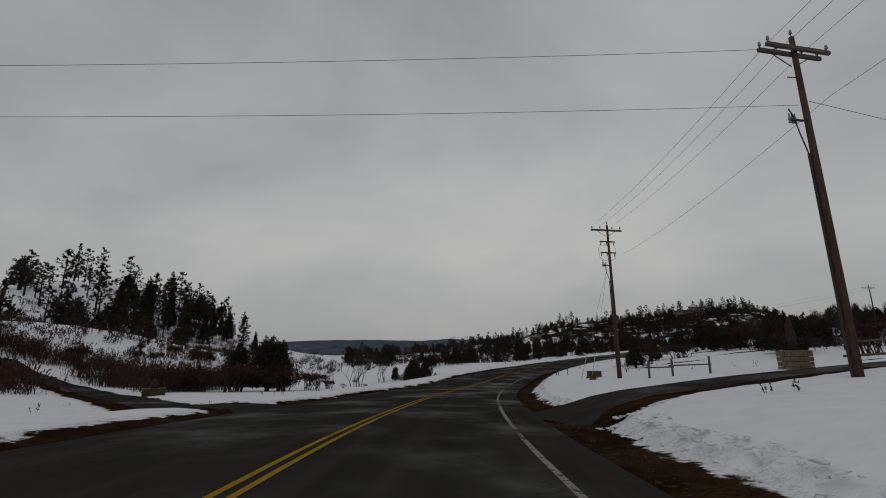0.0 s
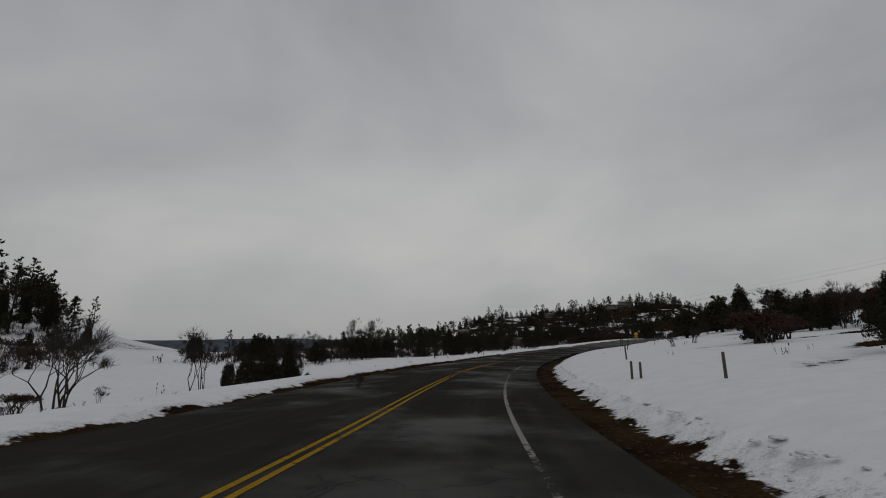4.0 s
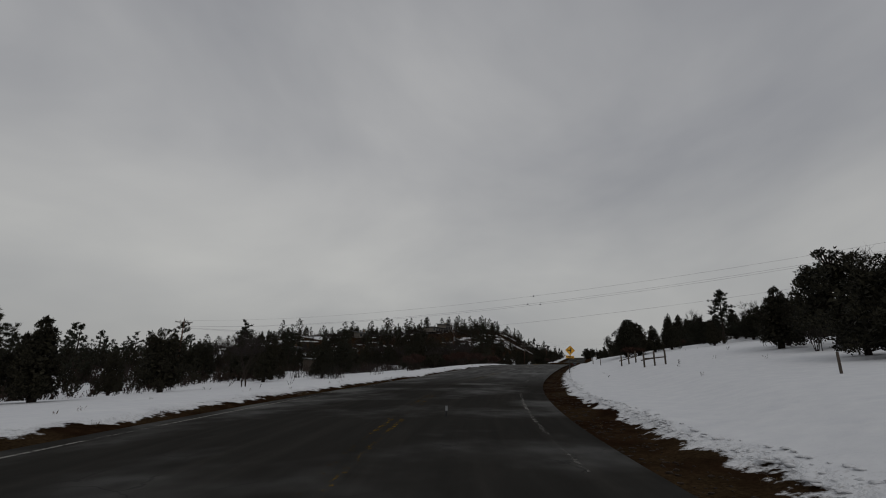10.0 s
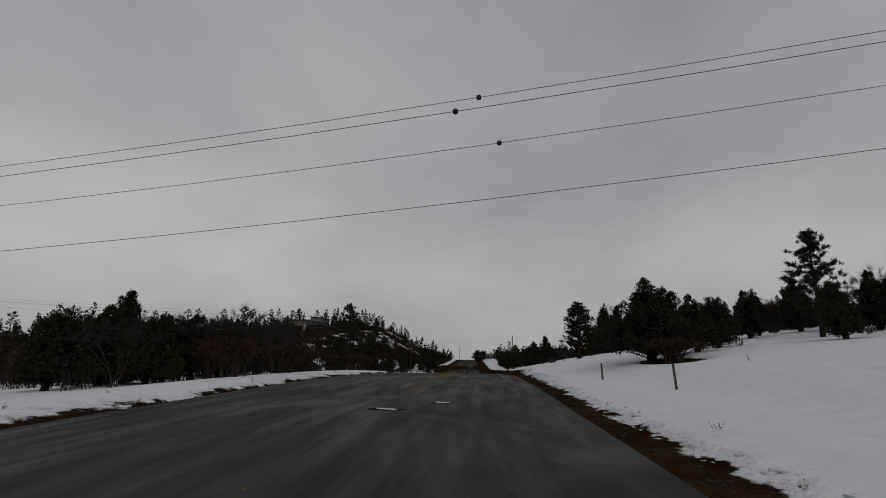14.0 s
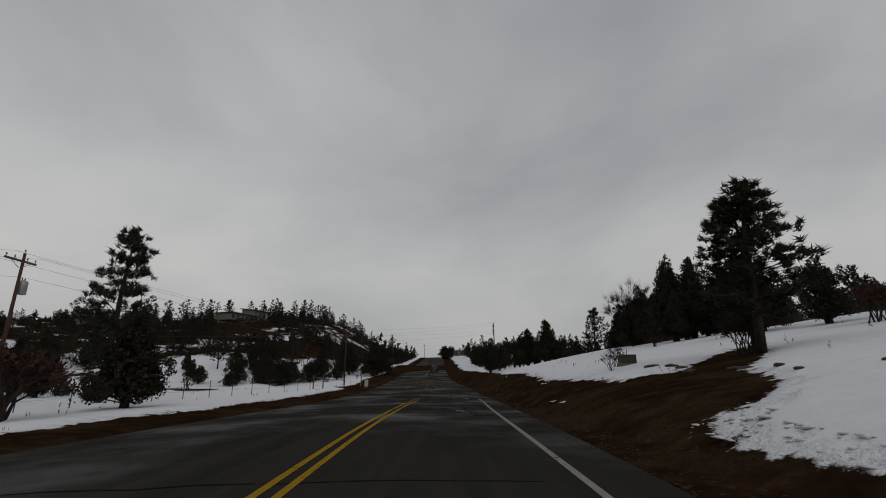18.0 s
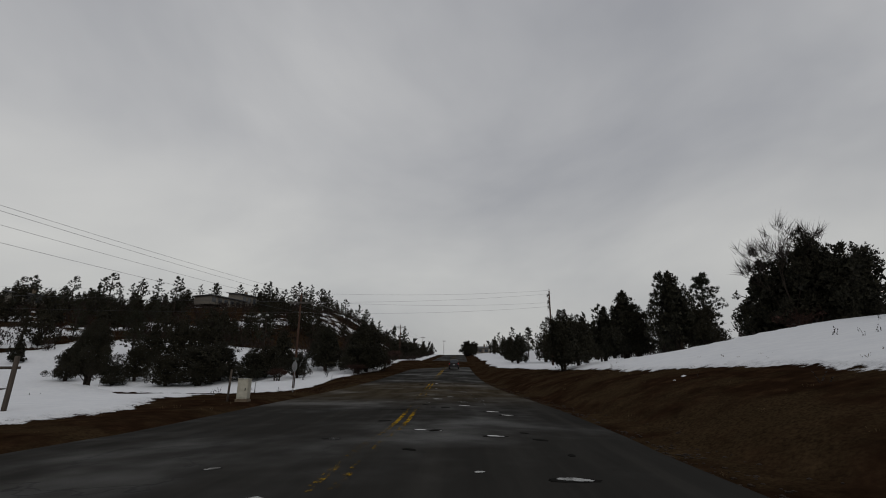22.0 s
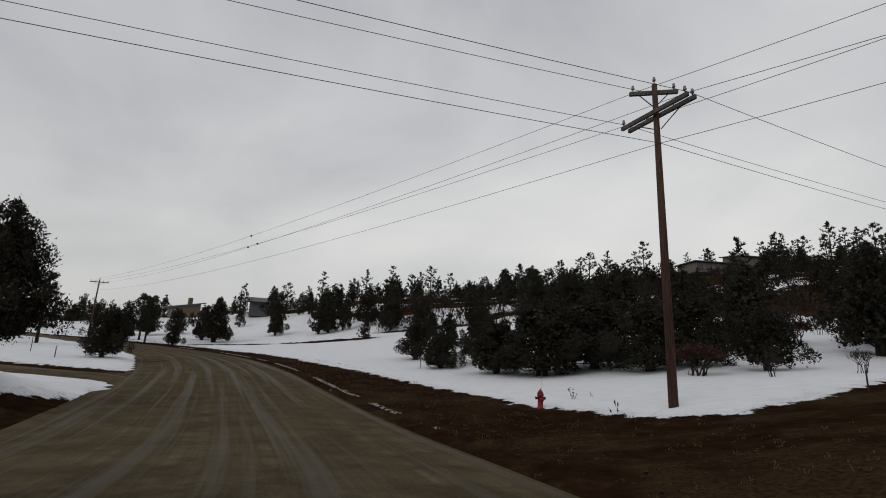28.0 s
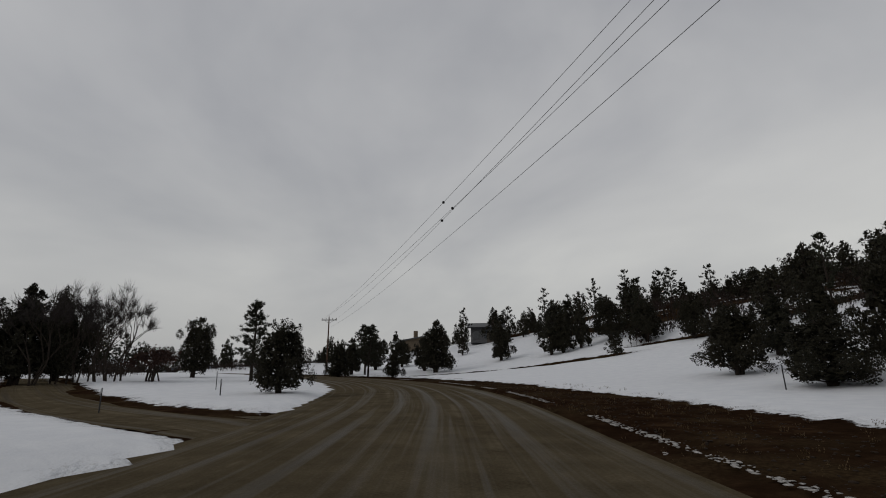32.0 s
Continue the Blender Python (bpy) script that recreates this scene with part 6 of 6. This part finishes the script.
# ---- the dark vehicle on the road ahead ----
def suv(x, y, z, yaw):
    ob = thing("suv", pose(x, y, z, 3.0, 0, yaw), "dark sport utility vehicle on the road, rear side seen", "car")
    L, W = 4.6, 1.86

    def loft(sections):
        g, k = Geo(), 10
        for yy, w, z0, z1, r in sections:
            ring = [(-w + r, z0), (w - r, z0), (w, z0 + r), (w, (z0 + z1) / 2), (w - r * 0.3, z1 - r), (w - r * 1.3, z1), (-w + r * 1.3, z1), (-w + r * 0.3, z1 - r), (-w, (z0 + z1) / 2), (-w, z0 + r)]
            g.v += [(a, yy, b) for a, b in ring]
        n = len(sections)
        for i in range(n - 1):
            g.f += [(i * k + j, i * k + (j + 1) % k, (i + 1) * k + (j + 1) % k, (i + 1) * k + j) for j in range(k)]
        g.f += [tuple(reversed(range(k))), tuple((n - 1) * k + j for j in range(k))]
        return g

    part("body", loft([(-L / 2, 0.84, 0.42, 0.95, 0.1), (-L / 2 + 0.2, 0.92, 0.36, 1.05, 0.12), (-0.9, 0.93, 0.32, 1.06, 0.12), (0.9, 0.93, 0.32, 1.04, 0.12), (1.9, 0.9, 0.36, 0.98, 0.14), (L / 2, 0.8, 0.42, 0.82, 0.12)]), M_CARPAINT, ob, "black painted body", True)
    part("cabin", loft([(-L / 2 + 0.12, 0.8, 1.0, 1.1, 0.03), (-L / 2 + 0.5, 0.72, 1.0, 1.68, 0.12), (-0.6, 0.73, 1.0, 1.74, 0.12), (0.4, 0.7, 1.0, 1.68, 0.12), (1.3, 0.76, 1.0, 1.08, 0.03)]), M_CARPAINT, ob, "", True)
    part("rear_window", Geo().plate(pose(0, -L / 2 + 0.30, 1.38, -30, 0, 0), [(-0.6, -0.24), (0.6, -0.24), (0.52, 0.26), (-0.52, 0.26)], 0.02), M_GLASS, ob, "dark tinted rear window")
    for s in (-1, 1):
        for a, b in ((-1.6, -0.65), (-0.6, 0.3)):
            part("side_window", Geo().plate(pose(s * 0.752, (a + b) / 2, 1.34, 0, -8 * s, 90), [(-0.44, -0.2), (0.44, -0.2), (0.4, 0.2), (-0.4, 0.2)], 0.02), M_GLASS, ob)
        part("tail_lamp", Geo().box(pose(s * 0.78, -L / 2 + 0.06, 0.95), 0.2, 0.1, 0.3, 0.02), M_LAMP, ob, "red tail lamp")
        part("mirror", Geo().box(pose(s * 1.0, 0.75, 1.1), 0.2, 0.1, 0.14, 0.03), M_CARPAINT, ob)
    part("rear_bumper", Geo().box(pose(0, -L / 2 - 0.03, 0.52), 1.74, 0.16, 0.22, 0.05), M_DARK, ob)
    part("number_plate", Geo().box(pose(0, -L / 2 - 0.015, 0.82), 0.34, 0.02, 0.17, 0.004), M_ALU, ob, "pale blank plate")
    for sx in (-1, 1):
        for yy in (-1.4, 1.42):
            wh = part("wheel", Geo().turned(pose(sx * 0.82, yy, 0.35, 0, 90, 0), [(0.25, -0.11), (0.33, -0.11), (0.35, -0.06), (0.35, 0.06), (0.33, 0.11), (0.25, 0.11)], 20), M_TYRE, ob, "", True)
            part("rim", Geo().turned(pose(sx * 0.83, yy, 0.35, 0, 90 * sx, 0), [(0.24, 0.0), (0.24, 0.1), (0.2, 0.08), (0.06, 0.07), (0.04, 0.1)], 12), M_STEEL, wh)
    return ob


I_CAR = int(np.argmin(np.hypot(MAIN_C[:, 0] - 183, MAIN_C[:, 1] - 246)))
T_CAR = MAIN_C[I_CAR + 1] - MAIN_C[I_CAR - 1]
T_CAR = T_CAR / np.linalg.norm(T_CAR[:2])
suv(MAIN_C[I_CAR, 0] + 1.8 * T_CAR[1], MAIN_C[I_CAR, 1] - 1.8 * T_CAR[0], MAIN_C[I_CAR, 2] + 0.03, math.degrees(math.atan2(-T_CAR[0], T_CAR[1])))


# ---- road surface details ----
def blot(x, y, lx, ly, yaw, lift, material, name, label, parent):
    """A flat irregular patch lying on the main road."""
    rr = random.Random(int(x * 13 + y * 7))
    d, w = nearest(MAIN_C, np.array([x]), np.array([y]))
    n, g = 22, Geo()
    ring = []
    for k in range(n):
        a = 2 * math.pi * k / n
        q = 1 + 0.22 * math.sin(2 * a + rr.uniform(0, 6)) * rr.uniform(0.3, 1) + rr.uniform(-0.12, 0.12)
        v = Vector((math.cos(a) * lx * q, math.sin(a) * ly * q, 0))
        v.rotate(Euler((0, 0, radians(yaw))))
        ring.append((x + v.x, y + v.y))
    pts = np.array(ring)
    dd, ww = nearest(MAIN_C, pts[:, 0], pts[:, 1])
    zz = np.interp(ww, np.arange(len(MAIN_C)), MAIN_C[:, 2]) + 0.06 - 0.02 * np.abs(dd) + lift
    top = [(a, b, c) for (a, b), c in zip(ring, zz)]
    g.add(top + [(a, b, c - 0.03) for a, b, c in top], [tuple(range(n))] + [(k, k + n, (k + 1) % n + n, (k + 1) % n) for k in range(n)])
    ob = part(name, g, material, parent, label)
    return ob


M_PATCH = plain("black_tar_patch", (0.015, 0.0145, 0.0135), 0.9, 0, 0.4, 3, 0.0)
for x, y, lx, ly in ((21.25, 88.7, 0.55, 0.3), (21.1, 92.3, 0.4, 0.2), (20.4, 91.0, 0.2, 0.1), (20.2, 89.9, 0.2, 0.1), (24.3, 94.2, 0.6, 0.14), (88.4, 162.2, 0.5, 0.2), (90.5, 163.0, 0.5, 0.25), (87.3, 159.2, 0.4, 0.16), (61.7, 141.4, 0.45, 0.2), (63.8, 141.6, 0.35, 0.2), (118.0, 183.4, 0.34, 0.16), (117.3, 182.7, 0.3, 0.14), (120.0, 185.6, 0.4, 0.13), (120.8, 189.0, 0.3, 0.12), (123.5, 188.5, 0.4, 0.13), (130.4, 194.8, 0.38, 0.14),
                     (129.9, 193.9, 0.3, 0.14), (133.4, 200.0, 0.35, 0.13), (132.9, 198.1, 0.35, 0.15), (135.2, 200.8, 0.3, 0.14), (101.5, 169.7, 0.45, 0.2), (102.1, 170.9, 0.3, 0.1), (101.4, 176.0, 0.35, 0.12), (126.0, 191.5, 0.3, 0.12), (122.0, 187.2, 0.25, 0.1)):
    blot(x, y, lx * 0.8, ly * 0.95, 48 + 90, 0.0075, M_PATCH, "pothole_rim", "broken black asphalt", main_road)
    blot(x + 0.06 * lx, y, lx * 0.55, ly * 0.66, 48 + 78, 0.012, M_ICE, "puddle", "shallow grey meltwater puddle", main_road)

# small flecks of meltwater in the broken surface of the straight
fleck = random.Random(61)
for k in range(70):
    i = fleck.randint(int(np.searchsorted(MAIN_S, 272)), int(np.searchsorted(MAIN_S, 335)))
    t2 = (MAIN_C[i + 1] - MAIN_C[i])[:2]
    t2 = t2 / np.hypot(*t2)
    off = fleck.choice((fleck.gauss(-0.1, 0.5), fleck.gauss(2.0, 0.6), fleck.uniform(-3, 3.4)))
    wide = fleck.uniform(0.03, 0.13)
    blot(MAIN_C[i][0] + t2[1] * off, MAIN_C[i][1] - t2[0] * off, wide * 1.7, wide, fleck.uniform(0, 180), 0.0095, fleck.choice((M_ICE, M_ICE, M_PATCH)), "puddle", "", main_road)


def crack(s0, d0, d1, slant, wide):
    """A tarred crack that wanders across the lanes, between two sideways distances."""
    rr = random.Random(int(s0 * 7))
    n, g, left, right = 14, Geo(), [], []
    for k in range(n + 1):
        d, a = d0 + (d1 - d0) * k / n, s0 + slant * k / n + rr.uniform(-0.09, 0.09)
        i = min(int(np.searchsorted(MAIN_S, a)), len(MAIN_S) - 2)
        f = (a - MAIN_S[i - 1]) / (MAIN_S[i] - MAIN_S[i - 1])
        p, t = MAIN_C[i - 1] + (MAIN_C[i] - MAIN_C[i - 1]) * f, (MAIN_C[i] - MAIN_C[i - 1])[:2]
        t = t / np.hypot(*t)
        w = wide * rr.uniform(0.5, 1.2) * (0.3 if k in (0, n) else 1)
        for side, row in ((-1, left), (1, right)):
            row.append((p[0] + t[1] * d + side * w * t[0], p[1] - t[0] * d + side * w * t[1], p[2] + 0.0645 - 0.02 * abs(d)))
    g.add(left + right, [(k, k + 1, n + 2 + k, n + 1 + k) for k in range(n)])
    return part("crack", g, M_PATCH, main_road, "tarred crack")


for s0, d0, d1, slant, wide in ((144.8, -4.6, -0.1, -2.0, 0.05), (101, -5.6, 0.2, 1.2, 0.03), (131, 0.4, 3.2, 0.8, 0.04), (156, 0.3, 3.9, -0.6, 0.05), (170, -5.2, 3.6, 1.4, 0.03), (187, 0.2, 3.5, 0.4, 0.04),
                                (214, -4.8, 3.6, -1.0, 0.035), (229, 0.4, 3.6, 0.5, 0.06), (247, 0.2, 3.4, 0.3, 0.05), (259, -4.0, 3.4, 0.8, 0.035), (271.5, 0.1, 3.7, 0.2, 0.06), (274, -4.6, 3.6, -0.8, 0.04), (286, 0.4, 3.5, 0.5, 0.05), (296, -5.0, 3.4, 0.6, 0.035), (309, -4.0, 3.2, -0.7, 0.04), (318, 0.1, 3.4, 0.4, 0.05)):
    crack(s0, d0, d1, slant, wide)


# ---- small things on the verges ----
def lumps(name, seed, rows, size, material, label, category):
    """Loose pieces, each a thing of its own on shared shapes."""
    rr = random.Random(seed)
    shapes = []
    for k in range(4):
        bm = bmesh.new()
        bmesh.ops.create_icosphere(bm, subdivisions=2, radius=1.0)
        for v in bm.verts:
            v.co *= 1 + 0.35 * noise.noise(v.co * 1.4 + Vector((k * 9.1, seed, 0)))
            v.co.z *= 0.55
        me = bpy.data.meshes.new(name)
        bm.to_mesh(me)
        bm.free()
        me.materials.append(material)
        shapes.append(me)
    zs = terrain(np.array([r[0] for r in rows]), np.array([r[1] for r in rows]))[0]
    for (x, y, *sc), z in zip(rows, zs):
        k = size * (sc[0] if sc else rr.uniform(0.5, 1.3))
        ob = tagged(new(name, rr.choice(shapes)), label, category, label)
        ob.matrix_basis = pose(x, y, z - k * 0.1, 0, 0, rr.uniform(0, 360))
        ob.scale = (k * rr.uniform(0.8, 1.6), k, k * rr.uniform(0.6, 1.0))


RL = random.Random(12)
lumps("snow_clump", 2, [(x + RL.gauss(0, 0.25), y + RL.gauss(0, 0.25), k * RL.uniform(0.4, 1)) for x, y, k in ((117.5, 175.4, 1.0), (119.0, 176.4, 1.2), (136.0, 190.5, 1.0), (113.4, 170.4, 1.1)) for _ in range(3)], 0.13, M_SNOWLUMP, "leftover clump of old snow on brown soil", "snow")


def verge_puddle(x, y, lx, ly, yaw):
    """A flat irregular pool with a wet rim in a hollow of the verge."""
    rr = random.Random(int(x * 7 + y))
    ring = []
    for k in range(18):
        w = 2 * math.pi * k / 18
        q = 1 + 0.25 * math.sin(3 * w + x) + rr.uniform(-0.15, 0.15)
        v = Vector((math.cos(w) * lx * q, math.sin(w) * ly * q, 0))
        v.rotate(Euler((0, 0, radians(yaw))))
        ring.append((v.x, v.y))
    zz = terrain(np.array([x + a for a, _ in ring]), np.array([y + b for _, b in ring]))[0]
    z0 = height(x, y)
    g = Geo().add([(a, b, z - z0 + 0.03) for (a, b), z in zip(ring, zz)] + [(a * 0.9, b * 0.9, z - z0 - 0.1) for (a, b), z in zip(ring, zz)],
                  [tuple(range(18))] + [(k, k + 18, (k + 1) % 18 + 18, (k + 1) % 18) for k in range(18)])
    return one("puddle", g, M_ICE, "shallow meltwater puddle on brown soil", "puddle", "puddles", "", pose(x, y, z0))


for x, y, lx, ly in ((124.0, 184.0, 0.24, 0.1), (122.2, 182.3, 0.24, 0.1), (120.2, 180.4, 0.24, 0.1), (107.5, 170.1, 0.24, 0.1), (106.4, 169.1, 0.24, 0.1)):
    verge_puddle(x, y, lx, ly, 45)
lumps("rock", 3, [(101.5 + 1.3 * k + RL.uniform(-.4, .4), 159.6 + 0.9 * k + RL.uniform(-.5, .5)) for k in range(9)], 0.22, M_ROCK, "brown rock in the snow bank", "rock")


def crust(name, seed, xs, ys, sizes, material, label, flat=0.6):
    """Broken snow crust or clods that nobody could count: many small uneven lumps in one mesh."""
    r = np.random.RandomState(seed)
    bm = bmesh.new()
    bmesh.ops.create_icosphere(bm, subdivisions=1, radius=1.0)
    co = np.array([tuple(v.co) for v in bm.verts])
    tri = np.array([[v.index for v in f.verts] for f in bm.faces])
    bm.free()
    n, k = len(xs), len(co)
    zs = terrain(xs, ys)[0]
    an = r.uniform(0, 6.283, n)
    q = co[None] * r.uniform(0.6, 1.35, (n, k, 1)) * sizes[:, None, None] * np.stack([r.uniform(0.8, 1.7, n), np.ones(n), r.uniform(0.5, 1.0, n) * flat], 1)[:, None, :]
    c, s = np.cos(an)[:, None], np.sin(an)[:, None]
    out = np.stack([q[..., 0] * c - q[..., 1] * s + xs[:, None], q[..., 0] * s + q[..., 1] * c + ys[:, None], q[..., 2] + (zs + sizes * 0.1)[:, None]], -1).reshape(-1, 3)
    faces = (tri[None] + (np.arange(n) * k)[:, None, None]).reshape(-1, 3)
    me = bpy.data.meshes.new(name)
    me.from_pydata(out.tolist(), [], faces.tolist())
    me.materials.append(material)
    me.polygons.foreach_set("use_smooth", [True] * len(me.polygons))
    me.update()
    return tagged(new(name, me), label, "snow" if "snow" in name else "soil", kind="stuff")


def beside(c, lo, hi, count, seed, off, spread):
    """Places along the curve c between two parts of it, off to the right by off, spread sideways."""
    r = np.random.RandomState(seed)
    w = r.uniform(lo, hi, count) * (len(c) - 1.001)
    i = w.astype(int)
    p = c[i, :2] + (c[i + 1, :2] - c[i, :2]) * (w - i)[:, None]
    t = c[i + 1, :2] - c[i, :2]
    t = t / np.linalg.norm(t, axis=1)[:, None]
    o = off + spread * r.uniform(-1, 1, count)
    return p[:, 0] + t[:, 1] * o, p[:, 1] - t[:, 0] * o


def edge_places(lo, hi, count, seed, off, spread, e0, e1):
    x, y = beside(MAIN_C, lo, hi, count, seed, off, spread)
    e = terrain(x, y)[1]
    ok = (e > e0) & (e < e1)
    return x[ok], y[ok]


END = MAIN_S[-1]
RC = np.random.RandomState(5)
ex, ey = edge_places(45 / END, 262 / END, 13000, 31, 6.8, 1.4, -0.1, 0.6)
crust("snow_crust", 1, ex, ey, 0.03 + 0.07 * RC.uniform(0, 1, len(ex)) ** 2, M_SNOWLUMP, "broken crusted snow along the edge of the bank", 0.4)
ex, ey = edge_places(60 / END, 300 / END, 9000, 32, -9.6, 2.4, -0.1, 0.4)
crust("snow_crust", 2, ex, ey, 0.03 + 0.07 * RC.uniform(0, 1, len(ex)) ** 2, M_SNOWLUMP, "broken crusted snow along the edge of the bank")
ex, ey = beside(SIDE_C, 0.2, 0.8, 3000, 33, 5.0, 0.2)
ok = waves(ex, ey, 7, 4) > -0.15
ex, ey = ex[ok], ey[ok]
crust("snow_crust", 3, ex, ey, 0.018 + 0.035 * RC.uniform(0, 1, len(ex)) ** 2, M_DIRTYSNOW, "thin ridge of dirty snow at the gravel road's edge", 0.35)
ex, ey = beside(SIDE_C, 0.12, 0.75, 5000, 34, 6.6, 2.2)
crust("soil_clods", 4, ex, ey, 0.012 + 0.03 * RC.uniform(0, 1, len(ex)) ** 2, M_CLOD, "dark clods of earth on the bank")
ex, ey = edge_places(45 / END, 330 / END, 9000, 35, 5.7, 0.8, -20, -0.25)
crust("soil_clods", 5, ex, ey, 0.015 + 0.04 * RC.uniform(0, 1, len(ex)) ** 2, M_CLOD, "dark clods and gravel along the verge")
